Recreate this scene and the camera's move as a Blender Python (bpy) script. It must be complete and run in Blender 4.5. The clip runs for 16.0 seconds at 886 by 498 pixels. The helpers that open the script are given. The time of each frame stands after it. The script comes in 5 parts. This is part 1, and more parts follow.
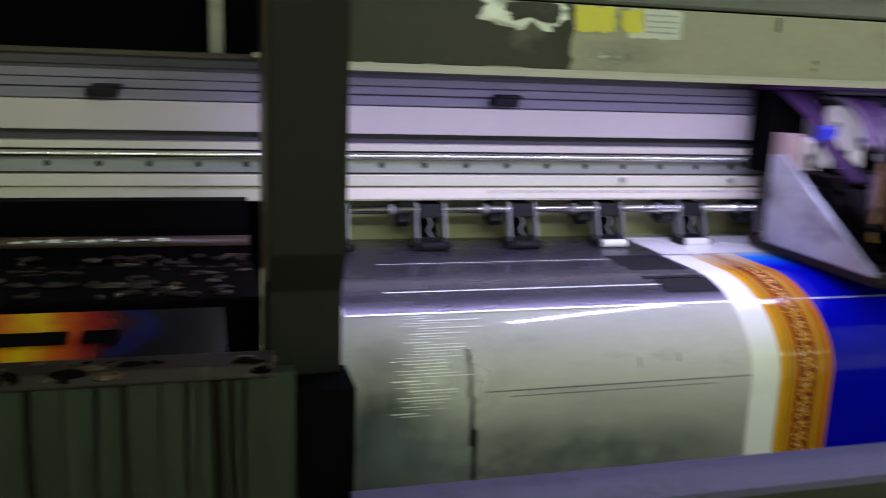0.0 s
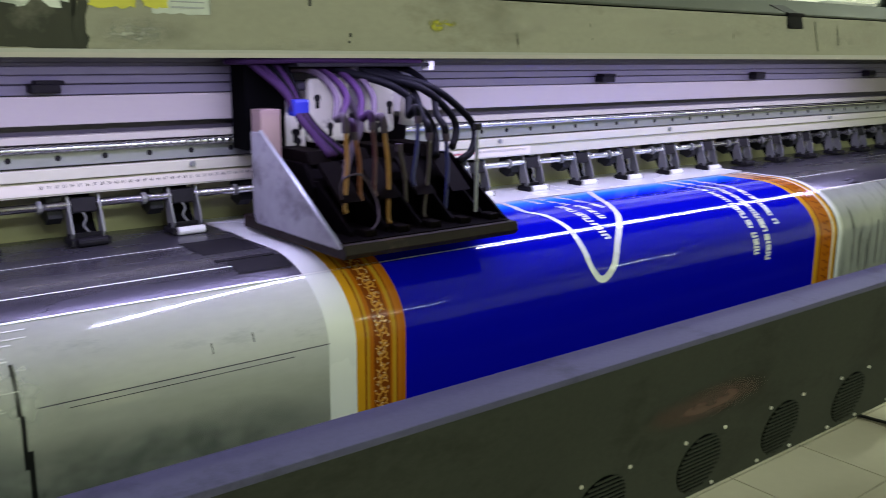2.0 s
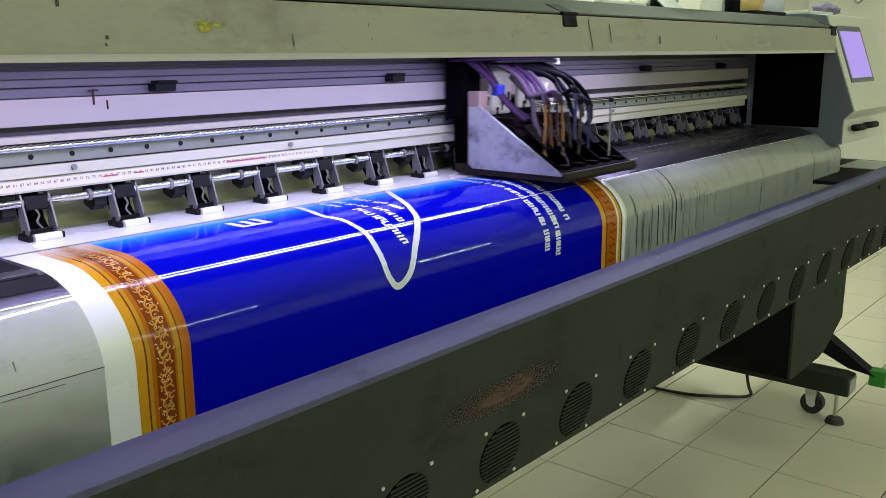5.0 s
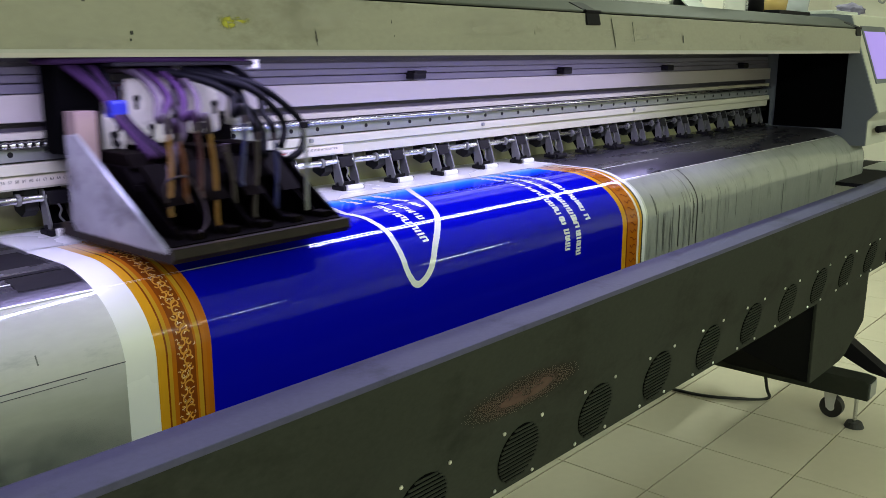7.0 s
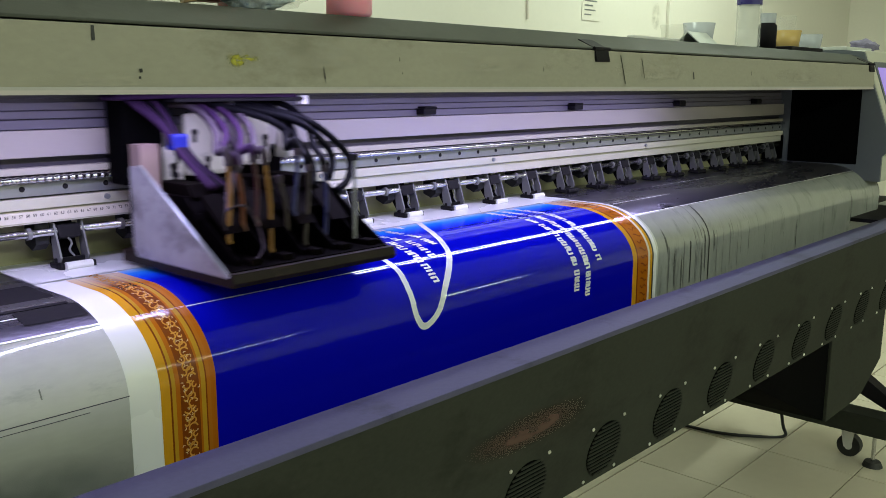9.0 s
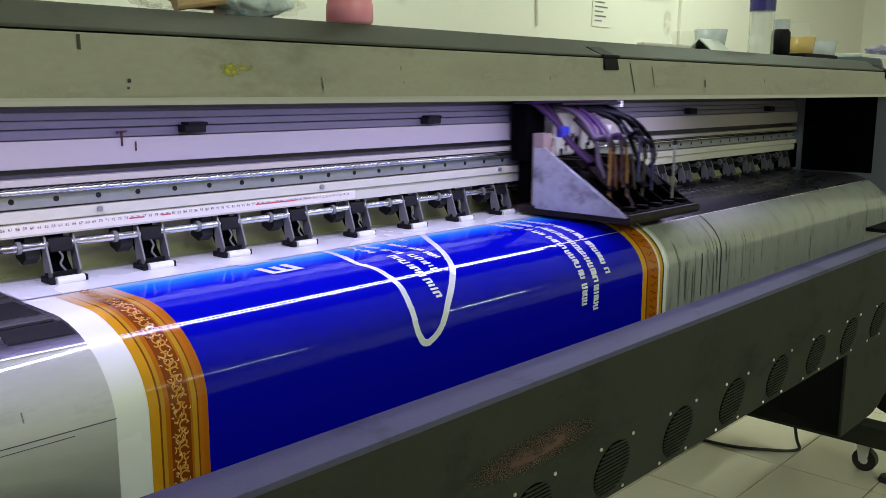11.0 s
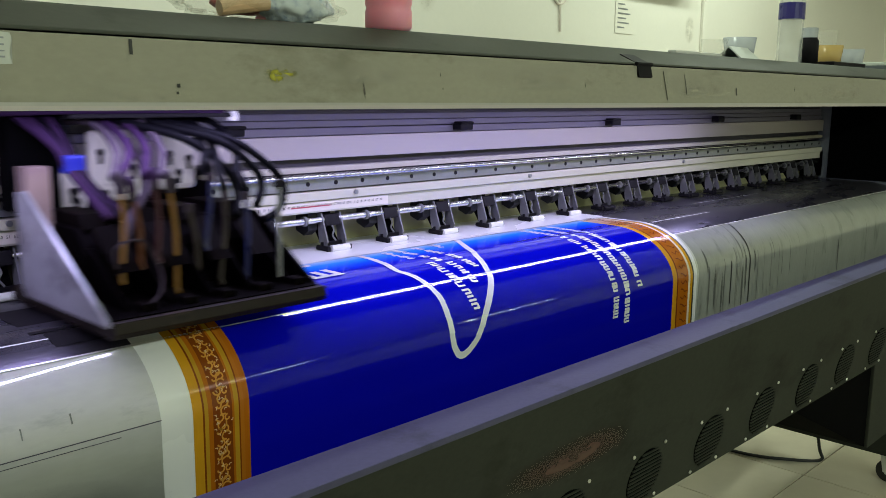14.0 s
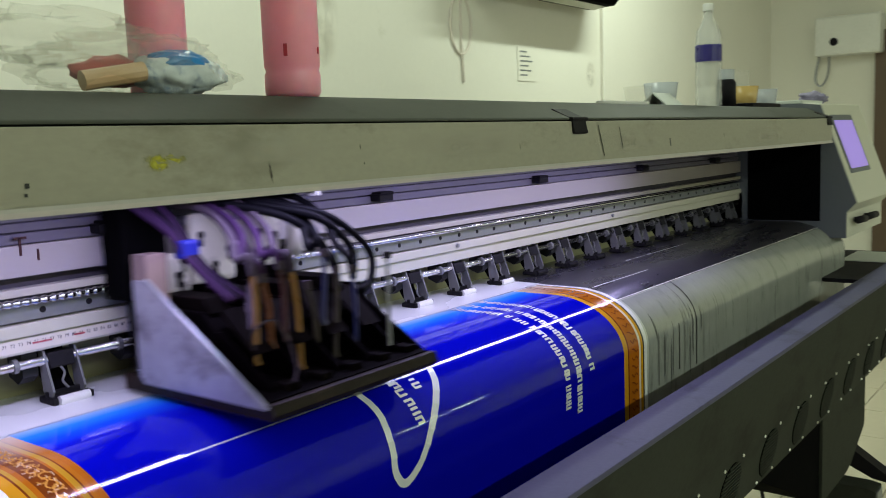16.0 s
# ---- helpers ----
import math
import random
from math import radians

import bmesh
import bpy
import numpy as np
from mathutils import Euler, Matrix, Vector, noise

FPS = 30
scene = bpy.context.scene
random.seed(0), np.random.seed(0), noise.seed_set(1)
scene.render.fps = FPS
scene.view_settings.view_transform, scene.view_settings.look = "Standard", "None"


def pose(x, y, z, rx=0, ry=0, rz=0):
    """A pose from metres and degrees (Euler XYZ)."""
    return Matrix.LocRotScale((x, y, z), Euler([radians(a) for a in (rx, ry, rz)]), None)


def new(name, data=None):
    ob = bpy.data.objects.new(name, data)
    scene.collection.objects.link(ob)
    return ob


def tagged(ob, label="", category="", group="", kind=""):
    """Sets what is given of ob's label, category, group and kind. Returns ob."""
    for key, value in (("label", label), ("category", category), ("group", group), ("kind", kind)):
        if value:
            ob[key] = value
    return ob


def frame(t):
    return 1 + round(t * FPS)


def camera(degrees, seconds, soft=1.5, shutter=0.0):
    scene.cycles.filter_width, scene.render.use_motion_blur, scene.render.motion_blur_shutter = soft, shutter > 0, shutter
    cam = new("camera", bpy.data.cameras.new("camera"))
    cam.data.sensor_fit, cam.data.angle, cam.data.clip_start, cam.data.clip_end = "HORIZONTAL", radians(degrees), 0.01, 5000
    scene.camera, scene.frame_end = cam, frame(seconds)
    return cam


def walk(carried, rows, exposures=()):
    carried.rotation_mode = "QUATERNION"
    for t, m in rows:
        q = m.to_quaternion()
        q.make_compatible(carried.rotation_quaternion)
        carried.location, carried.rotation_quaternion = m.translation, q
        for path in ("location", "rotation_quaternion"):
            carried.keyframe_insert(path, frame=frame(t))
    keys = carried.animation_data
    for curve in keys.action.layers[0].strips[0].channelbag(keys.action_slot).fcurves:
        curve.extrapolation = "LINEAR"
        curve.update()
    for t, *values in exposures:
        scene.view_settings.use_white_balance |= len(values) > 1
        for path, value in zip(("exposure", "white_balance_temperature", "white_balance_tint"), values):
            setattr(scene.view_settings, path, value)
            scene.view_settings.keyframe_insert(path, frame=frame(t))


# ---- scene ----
cam = camera(53.00, 16.0, soft=0.8, shutter=0.7)
PATH = [
    (0.0, pose(-0.1144, -0.7313, 1.3117, 77.855, -2.215, -15.264)),
    (0.5, pose(-0.0708, -0.7437, 1.3160, 77.553, -1.078, -22.357)),
    (1.0, pose(-0.0469, -0.7439, 1.3136, 77.683, -0.833, -28.485)),
    (1.5, pose(-0.0217, -0.7541, 1.3110, 77.619, -0.753, -33.973)),
    (2.0, pose(-0.0055, -0.7588, 1.3040, 77.489, -0.465, -38.138)),
    (2.5, pose(0.0007, -0.7515, 1.3050, 77.453, -0.590, -40.572)),
    (3.0, pose(0.0074, -0.7573, 1.3104, 77.354, -0.773, -41.888)),
    (3.5, pose(0.0239, -0.7702, 1.3050, 77.593, -0.276, -45.546)),
    (4.0, pose(0.0422, -0.7819, 1.3027, 77.856, 0.533, -49.762)),
    (6.5, pose(0.0420, -0.7786, 1.3041, 77.263, 0.045, -49.571)),
    (7.0, pose(0.0419, -0.7723, 1.3035, 77.398, -0.068, -48.731)),
    (7.5, pose(0.0549, -0.7826, 1.3054, 77.564, 0.162, -49.360)),
    (8.0, pose(0.0472, -0.7841, 1.3125, 78.744, -0.065, -49.248)),
    (8.5, pose(0.0435, -0.7793, 1.3114, 79.356, -0.244, -48.266)),
    (9.0, pose(0.0524, -0.7836, 1.3085, 79.485, -0.167, -47.608)),
    (11.5, pose(0.0972, -0.7602, 1.3150, 79.859, -0.215, -46.804)),
    (12.0, pose(0.0849, -0.7644, 1.3152, 79.835, -0.296, -46.682)),
    (12.5, pose(0.0842, -0.7619, 1.3166, 79.910, -0.352, -46.551)),
    (13.0, pose(0.0840, -0.7546, 1.3134, 80.057, -0.387, -46.388)),
    (13.5, pose(0.0800, -0.7425, 1.3140, 80.161, -0.451, -46.149)),
    (14.0, pose(0.0670, -0.7383, 1.3162, 80.141, -0.591, -45.980)),
    (14.5, pose(0.0731, -0.7285, 1.3149, 80.260, -0.593, -45.820)),
    (15.0, pose(0.1363, -0.6924, 1.3148, 80.846, 0.201, -46.506)),
    (15.5, pose(0.2423, -0.6351, 1.3383, 82.335, 1.169, -48.935)),
    (16.0, pose(0.2043, -0.5629, 1.3478, 83.109, 2.189, -52.627)),
]
walk(cam, PATH, [(0.0, 0.12), (0.6, 0.0), (1.4, -0.03), (2.0, 0.10), (2.5, 0.06), (4.0, 0.12), (6.5, 0.22), (7.5, 0.12), (9.0, 0.0), (11.5, -0.10), (15.0, -0.14), (16.0, -0.20)])

# ---- world, lamps, exposure ----
world = bpy.data.worlds.new("world")
scene.world = world
world.use_nodes = True
world.node_tree.nodes["Background"].inputs[0].default_value = (0.62, 0.68, 0.60, 1)
world.node_tree.nodes["Background"].inputs[1].default_value = 0.06


def area_lamp(name, m, size_x, size_y, power, colour):
    d = bpy.data.lights.new(name, "AREA")
    d.shape, d.size, d.size_y, d.energy, d.color = "RECTANGLE", size_x, size_y, power, colour
    ob = new(name, d)
    ob.matrix_world = m
    return ob


ROOM_WHITE = (0.87, 1.0, 0.82)
LED = (0.62, 0.57, 1.0)
# fluorescent tubes on the ceiling and the light strip under the printer's cover
# the last two, at y = 0.80, are added to brighten the back wall
TUBES_AND_FILL = ((-0.3, -3.6, 2.9, 34, 15), (1.5, -3.6, 2.9, 42, 15), (3.3, -3.6, 2.9, 9, 15), (6.0, -3.6, 2.9, 28, 0), (1.6, 0.80, 2.9, 21, 12), (4.4, 0.80, 2.9, 31, 12))
for tx, ty, tz, power, lean in TUBES_AND_FILL:
    area_lamp("tube_and_fill_light", pose(tx, ty, tz - 0.045, lean, 0, 0), 1.2, 0.05, power, ROOM_WHITE)
area_lamp("strip_light", pose(1.15, 0.322, 1.2995, 0, 0, 0), 2.40, 0.005, 7.6, LED)

# ---- materials ----


def nodes_of(name):
    m = bpy.data.materials.new(name)
    m.use_nodes = True
    return m, m.node_tree.nodes, m.node_tree.links, m.node_tree.nodes["Principled BSDF"]


def surface(name, colour, rough=0.5, metal=0.0, vary=0.12, scale=6.0, grain=60.0, bump=0.15, dirt=None, dirt_amount=0.0, dirt_scale=3.0, stretch=(1, 1, 1), coat=0.0, spec=0.5):
    """Paint, metal or plastic with uneven colour at two scales, stains of their own and a fine relief."""
    m, n, l, b = nodes_of(name)
    tc = n.new("ShaderNodeTexCoord")
    mp = n.new("ShaderNodeMapping")
    mp.inputs["Scale"].default_value = stretch
    l.new(tc.outputs["Object"], mp.inputs["Vector"])
    big, fine = n.new("ShaderNodeTexNoise"), n.new("ShaderNodeTexNoise")
    for t, s, d in ((big, scale, 4), (fine, grain, 3)):
        t.inputs["Scale"].default_value, t.inputs["Detail"].default_value = s, d
        l.new(mp.outputs[0], t.inputs["Vector"])
    mix = n.new("ShaderNodeMix")
    mix.data_type = "RGBA"
    mix.inputs[6].default_value = (*[c * (1 - vary) for c in colour], 1)
    mix.inputs[7].default_value = (*[min(1, c * (1 + vary)) for c in colour], 1)
    add = n.new("ShaderNodeMath")
    add.operation = "MULTIPLY_ADD"
    add.inputs[1].default_value, add.inputs[2].default_value = 0.4, 0.0
    l.new(fine.outputs["Fac"], add.inputs[0])
    add2 = n.new("ShaderNodeMath")
    add2.operation = "MULTIPLY_ADD"
    add2.inputs[1].default_value = 0.6
    l.new(big.outputs["Fac"], add2.inputs[0])
    l.new(add.outputs[0], add2.inputs[2])
    l.new(add2.outputs[0], mix.inputs[0])
    out = mix.outputs[2]
    if dirt:
        st = n.new("ShaderNodeTexNoise")
        st.inputs["Scale"].default_value, st.inputs["Detail"].default_value, st.inputs["Roughness"].default_value = dirt_scale, 6, 0.7
        l.new(mp.outputs[0], st.inputs["Vector"])
        rp = n.new("ShaderNodeMapRange")
        rp.inputs[1].default_value, rp.inputs[2].default_value = 0.70 - 0.3 * dirt_amount, 0.85 - 0.2 * dirt_amount
        l.new(st.outputs["Fac"], rp.inputs[0])
        mx = n.new("ShaderNodeMix")
        mx.data_type = "RGBA"
        mx.inputs[7].default_value = (*dirt, 1)
        l.new(rp.outputs[0], mx.inputs[0])
        l.new(out, mx.inputs[6])
        out = mx.outputs[2]
    l.new(out, b.inputs["Base Color"])
    rr = n.new("ShaderNodeMapRange")
    rr.inputs[3].default_value, rr.inputs[4].default_value = max(0.02, rough - 0.1), min(1, rough + 0.1)
    l.new(big.outputs["Fac"], rr.inputs[0])
    l.new(rr.outputs[0], b.inputs["Roughness"])
    b.inputs["Metallic"].default_value = metal
    b.inputs["Coat Weight"].default_value = coat
    b.inputs["Specular IOR Level"].default_value = spec
    if bump:
        bp = n.new("ShaderNodeBump")
        bp.inputs["Strength"].default_value, bp.inputs["Distance"].default_value = bump, 0.002
        l.new(fine.outputs["Fac"], bp.inputs["Height"])
        l.new(bp.outputs[0], b.inputs["Normal"])
    return m


def glow(name, colour, strength):
    m, n, l, b = nodes_of(name)
    b.inputs["Base Color"].default_value = (*colour, 1)
    b.inputs["Emission Color"].default_value = (*colour, 1)
    b.inputs["Emission Strength"].default_value = strength
    return m


M_PANEL = surface("grey_panel_paint", (0.036, 0.039, 0.032), 0.75, 0, 0.35, 2.5, 90, 0.1, (0.023, 0.023, 0.019), 0.62, 4.5, (1, 1, 1.6), spec=0.05)
M_LIP = surface("rail_paint", (0.078, 0.076, 0.135), 0.50, 0, 0.25, 5, 120, 0.1, (0.036, 0.035, 0.055), 0.55, 7, spec=0.06)
M_STEEL = surface("brushed_steel", (0.69, 0.71, 0.66), 0.03, 0.14, 0.16, 5, 50, 0.015, (0.42, 0.46, 0.43), 0.42, 5, (1, 3, 3), spec=0.28)
M_DARKSTEEL = surface("heater_plate", (0.105, 0.10, 0.125), 0.28, 0.7, 0.15, 4, 60, 0.1, (0.055, 0.05, 0.06), 0.25, 5, (1, 5, 5))
M_COVER = surface("cream_cover_paint", (0.33, 0.322, 0.265), 0.5, 0, 0.22, 2.2, 70, 0.08, (0.165, 0.155, 0.120), 0.50, 3.0, (1, 2, 2), spec=0.12)
M_LID = surface("dark_lid_paint", (0.062, 0.066, 0.055), 0.6, 0, 0.18, 4, 90, 0.08, (0.040, 0.042, 0.034), 0.4, 4, spec=0.08)
M_BEAM = surface("anodised_beam", (0.48, 0.44, 0.44), 0.45, 0.15, 0.06, 3, 80, 0.05, (0.55, 0.47, 0.50), 0.2, 3, (1, 3, 3))
# darker beam copies: shade in grooves and under the cover as colour
M_BEAM_SHADE = surface("beam_groove_shade", (0.05, 0.045, 0.06), 0.5, 0.2, 0.15, 5, 80)
M_BEAM_UPPER_SHADED = surface("shaded_upper_beam", (0.18, 0.165, 0.23), 0.5, 0.1, 0.10, 3, 80, 0.05, (0.16, 0.14, 0.19), 0.25, 4, (1, 3, 3))
M_BEAM_CREAM = surface("cream_beam_strip", (0.54, 0.52, 0.44), 0.5, 0.05, 0.08, 3, 80, 0.05, (0.50, 0.40, 0.34), 0.2, 4, (1, 3, 3))
M_RAIL = surface("linear_rail", (0.60, 0.60, 0.60), 0.22, 1.0, 0.06, 10, 100, 0.03)
M_RULER = surface("ruler_tape", (0.72, 0.66, 0.60), 0.5, 0, 0.06, 6, 80, 0.03, (0.55, 0.18, 0.20), 0.1, 9)
M_BLACK = surface("black_plastic", (0.012, 0.011, 0.014), 0.6, 0, 0.2, 12, 150, 0.1, spec=0.12)
# near-black: the shade in openings and under parts is put into the colour
M_VOID = surface("near_black_shade", (0.0022, 0.0022, 0.0025), 0.9, 0, 0.3, 5, 50, spec=0.02)
M_GREYARM = surface("grey_arm_metal", (0.30, 0.31, 0.33), 0.4, 0.6, 0.15, 12, 120, 0.1, (0.08, 0.08, 0.08), 0.2, 20)
M_DARKARM = surface("dark_arm_metal", (0.026, 0.026, 0.030), 0.5, 0.1, 0.2, 12, 120, 0.1, spec=0.12)
M_WHITEROLL = surface("white_roller", (0.75, 0.75, 0.74), 0.45, 0, 0.05, 20, 150, 0.05)
M_CARRIAGE = surface("carriage_steel", (0.33, 0.325, 0.37), 0.42, 0.25, 0.40, 16, 60, 0.15, (0.050, 0.042, 0.055), 0.62, 13, spec=0.3)
M_CARBLACK = surface("inky_black", (0.0018, 0.0012, 0.0016), 0.6, 0, 0.4, 14, 80, 0.2, (0.008, 0.003, 0.003), 0.25, 12, spec=0.015)
M_CARBASE = surface("carriage_base", (0.0025, 0.0016, 0.0016), 0.6, 0.0, 0.4, 12, 80, 0.2, (0.018, 0.009, 0.007), 0.25, 18, spec=0.02)
M_CAREDGE = surface("caked_base_edge", (0.014, 0.009, 0.008), 0.5, 0.0, 0.5, 16, 80, 0.3, (0.055, 0.035, 0.027), 0.45, 24, spec=0.15)
M_WHITEFILM = surface("white_banner_film", (0.83, 0.84, 0.86), 0.28, 0, 0.02, 3, 40, 0.02)
M_WALL = surface("wall_paint", (0.79, 0.77, 0.70), 0.75, 0, 0.05, 1.5, 60, 0.05, (0.50, 0.49, 0.36), 0.1, 1.2)
M_CEIL = surface("ceiling_paint", (0.72, 0.73, 0.68), 0.8, 0, 0.04, 2, 60, 0.03)
M_TILE = surface("floor_tile_glaze", (0.68, 0.62, 0.49), 0.24, 0, 0.08, 2, 30, 0.02, (0.42, 0.36, 0.26), 0.22, 2.5)
M_GROUT = surface("grout", (0.085, 0.065, 0.045), 0.9, 0, 0.2, 10, 120)

# ---- mesh helpers ----


def part(name, bm, material, parent=None, label="", smooth=False):
    me = bpy.data.meshes.new(name)
    bm.to_mesh(me)
    bm.free()
    me.materials.append(material)
    if smooth:
        for p in me.polygons:
            p.use_smooth = True
    ob = new(name, me)
    ob.parent = parent
    if label:
        tagged(ob, label)
    return ob


def box(x0, x1, y0, y1, z0, z1, bevel=0.0, bm=None):
    bm = bm or bmesh.new()
    r = bmesh.ops.create_cube(bm, size=1, matrix=Matrix.Translation(((x0 + x1) / 2, (y0 + y1) / 2, (z0 + z1) / 2)) @ Matrix.Diagonal((abs(x1 - x0), abs(y1 - y0), abs(z1 - z0), 1)))
    if bevel:
        es = {e for v in r["verts"] for e in v.link_edges}
        bmesh.ops.bevel(bm, geom=list(es), offset=bevel, segments=2, affect="EDGES", profile=0.6)
    return bm


def prism(profile, x0, x1, bevel=0.0, bm=None):
    """A closed (y, z) outline, drawn out along x."""
    bm = bm or bmesh.new()
    a = [bm.verts.new((x0, y, z)) for y, z in profile]
    b = [bm.verts.new((x1, y, z)) for y, z in profile]
    k = len(profile)
    fs = [bm.faces.new(a), bm.faces.new(b[::-1])]
    for i in range(k):
        fs.append(bm.faces.new((a[i], b[i], b[(i + 1) % k], a[(i + 1) % k])))
    bmesh.ops.recalc_face_normals(bm, faces=fs)
    if bevel:
        es = {e for f in fs for e in f.edges}
        bmesh.ops.bevel(bm, geom=list(es), offset=bevel, segments=2, affect="EDGES", profile=0.6)
    return bm


def rod(p, q, r, sides=12, bm=None, r2=None):
    bm = bm or bmesh.new()
    p, q = Vector(p), Vector(q)
    m = Matrix.Translation((p + q) / 2) @ (q - p).to_track_quat("Z", "Y").to_matrix().to_4x4()
    bmesh.ops.create_cone(bm, cap_ends=True, segments=sides, radius1=r, radius2=r if r2 is None else r2, depth=(q - p).length, matrix=m)
    return bm


def hose(points, r, sides=8, bm=None, steps=6):
    """A round hose through the points, smoothed."""
    bm = bm or bmesh.new()
    P = [Vector(p) for p in points]
    P = [2 * P[0] - P[1]] + P + [2 * P[-1] - P[-2]]
    line = []
    for i in range(1, len(P) - 2):
        a, b, c, d = P[i - 1:i + 3]
        for s in range(steps):
            t = s / steps
            line.append(0.5 * (2 * b + (c - a) * t + (2 * a - 5 * b + 4 * c - d) * t * t + (3 * b - a - 3 * c + d) * t ** 3))
    line.append(P[-2])
    rings = []
    n1 = None
    for i, p in enumerate(line):
        d = (line[min(i + 1, len(line) - 1)] - line[max(i - 1, 0)]).normalized()
        if n1 is None:
            n1 = d.orthogonal().normalized()
        n1 = (n1 - d * n1.dot(d)).normalized()
        n2 = d.cross(n1)
        rings.append([bm.verts.new(p + r * (math.cos(2 * math.pi * k / sides) * n1 + math.sin(2 * math.pi * k / sides) * n2)) for k in range(sides)])
    for a, b in zip(rings, rings[1:]):
        for k in range(sides):
            bm.faces.new((a[k], a[(k + 1) % sides], b[(k + 1) % sides], b[k]))
    bm.faces.new(rings[0][::-1])
    bm.faces.new(rings[-1])
    return bm


def sheet_xz(x0, x1, y, z0, z1):
    """One thin upright face that looks towards -y."""
    bm = bmesh.new()
    bm.faces.new([bm.verts.new(v) for v in ((x0, y, z0), (x1, y, z0), (x1, y, z1), (x0, y, z1))])
    return bm


def thing(name, label, category, group="", kind="", at=(0, 0, 0)):
    ob = new(name)
    ob.location = at
    return tagged(ob, label, category, group, kind)



M_DARKCOVER = surface("dark_cover_film", (0.045, 0.046, 0.036), 0.5, 0, 0.25, 4, 70, 0.08, (0.16, 0.155, 0.125), 0.28, 7, spec=0.15)
M_YELLOW = surface("yellow_paint", (0.62, 0.58, 0.05), 0.5, 0, 0.12, 30, 150)
M_LABEL = surface("white_label", (0.55, 0.58, 0.55), 0.5, 0, 0.1, 25, 150)
M_OLIVE = surface("olive_back_plate", (0.34, 0.33, 0.19), 0.6, 0, 0.1, 5, 80, 0.05, (0.12, 0.11, 0.07), 0.15, 4)
M_RUN = surface("thin_ink_run", (0.14, 0.145, 0.14), 0.4, 0.3, 0.3, 20, 90)
M_INK = surface("dried_ink", (0.012, 0.013, 0.012), 0.35, 0, 0.3, 20, 90)
M_SCRAPE = surface("scraped_metal", (0.70, 0.72, 0.68), 0.55, 0.2, 0.1, 20, 120)
M_EDGE_SHINE = surface("edge_shine", (0.92, 0.92, 0.92), 0.35, 0.3, 0.04, 20, 120)
M_POST = surface("dirty_post_paint", (0.012, 0.012, 0.010), 0.5, 0, 0.35, 7, 90, 0.15, (0.028, 0.027, 0.022), 0.40, 6, (1, 1, 0.4), spec=0.10)
M_STATION = surface("stained_station_panel", (0.019, 0.027, 0.018), 0.5, 0, 0.35, 5, 70, 0.15, (0.009, 0.010, 0.007), 0.60, 5, (3, 1, 0.25), spec=0.15)
M_RUST = surface("ink_caked_edge", (0.040, 0.024, 0.014), 0.4, 0.1, 0.5, 25, 120, 0.4, (0.16, 0.08, 0.045), 0.25, 22)
M_PURPLE = surface("purple_hose", (0.034, 0.015, 0.050), 0.7, 0, 0.25, 20, 120, 0.05, spec=0.06)
M_GREYHOSE = surface("grey_hose", (0.060, 0.046, 0.064), 0.7, 0, 0.25, 20, 120, 0.05, spec=0.06)
M_BLACKHOSE = surface("black_hose", (0.003, 0.003, 0.0045), 0.6, 0, 0.2, 20, 120, 0.05, spec=0.04)
M_INKY = surface("yellow_ink_tube", (0.22, 0.105, 0.018), 0.4, 0, 0.25, 30, 120, 0.05)
M_INKO = surface("orange_ink_tube", (0.12, 0.032, 0.008), 0.3, 0, 0.25, 30, 120, 0.05)
M_INKM = surface("magenta_ink_tube", (0.055, 0.012, 0.022), 0.3, 0, 0.25, 30, 120, 0.05)
M_INKC = surface("blue_ink_tube", (0.016, 0.018, 0.10), 0.3, 0, 0.25, 30, 120, 0.05)
M_INKK = surface("dark_ink_tube", (0.030, 0.020, 0.020), 0.35, 0, 0.25, 30, 120, 0.05)
M_WHITEPLATE = surface("spattered_white_plate", (0.62, 0.60, 0.52), 0.5, 0, 0.1, 15, 90, 0.1, (0.05, 0.04, 0.04), 0.25, 22)
M_BLUETIE = surface("blue_connector", (0.006, 0.012, 0.26), 0.55)
M_COPPER = surface("brown_bracket", (0.24, 0.17, 0.16), 0.5, 0.1, 0.15, 15, 90)
M_CONSOLE = surface("cream_console_plastic", (0.60, 0.60, 0.52), 0.5, 0, 0.06, 4, 90, 0.05, (0.40, 0.38, 0.30), 0.1, 5)
M_CONSOLE_SIDE = surface("slate_side_plate", (0.13, 0.145, 0.17), 0.5, 0, 0.12, 5, 80)
M_SCREEN = glow("screen_picture", (0.36, 0.25, 0.80), 0.55)
M_RUBBER = surface("black_rubber", (0.02, 0.02, 0.02), 0.6, 0, 0.2, 15, 120)
M_GREEN = surface("green_plastic", (0.03, 0.26, 0.03), 0.4)
M_PINK = surface("pink_liquid_plastic", (1.0, 0.36, 0.50), 0.35, 0, 0.10, 18, 100, 0.05, (0.80, 0.48, 0.52), 0.3, 12)
M_TUBE = glow("tube_glow", (0.93, 1.0, 0.82), 6.0)
M_FIXTURE = surface("white_fixture", (0.75, 0.75, 0.72), 0.5)
M_DIODE = glow("diode_glow", (0.80, 0.76, 1.0), 14.0)


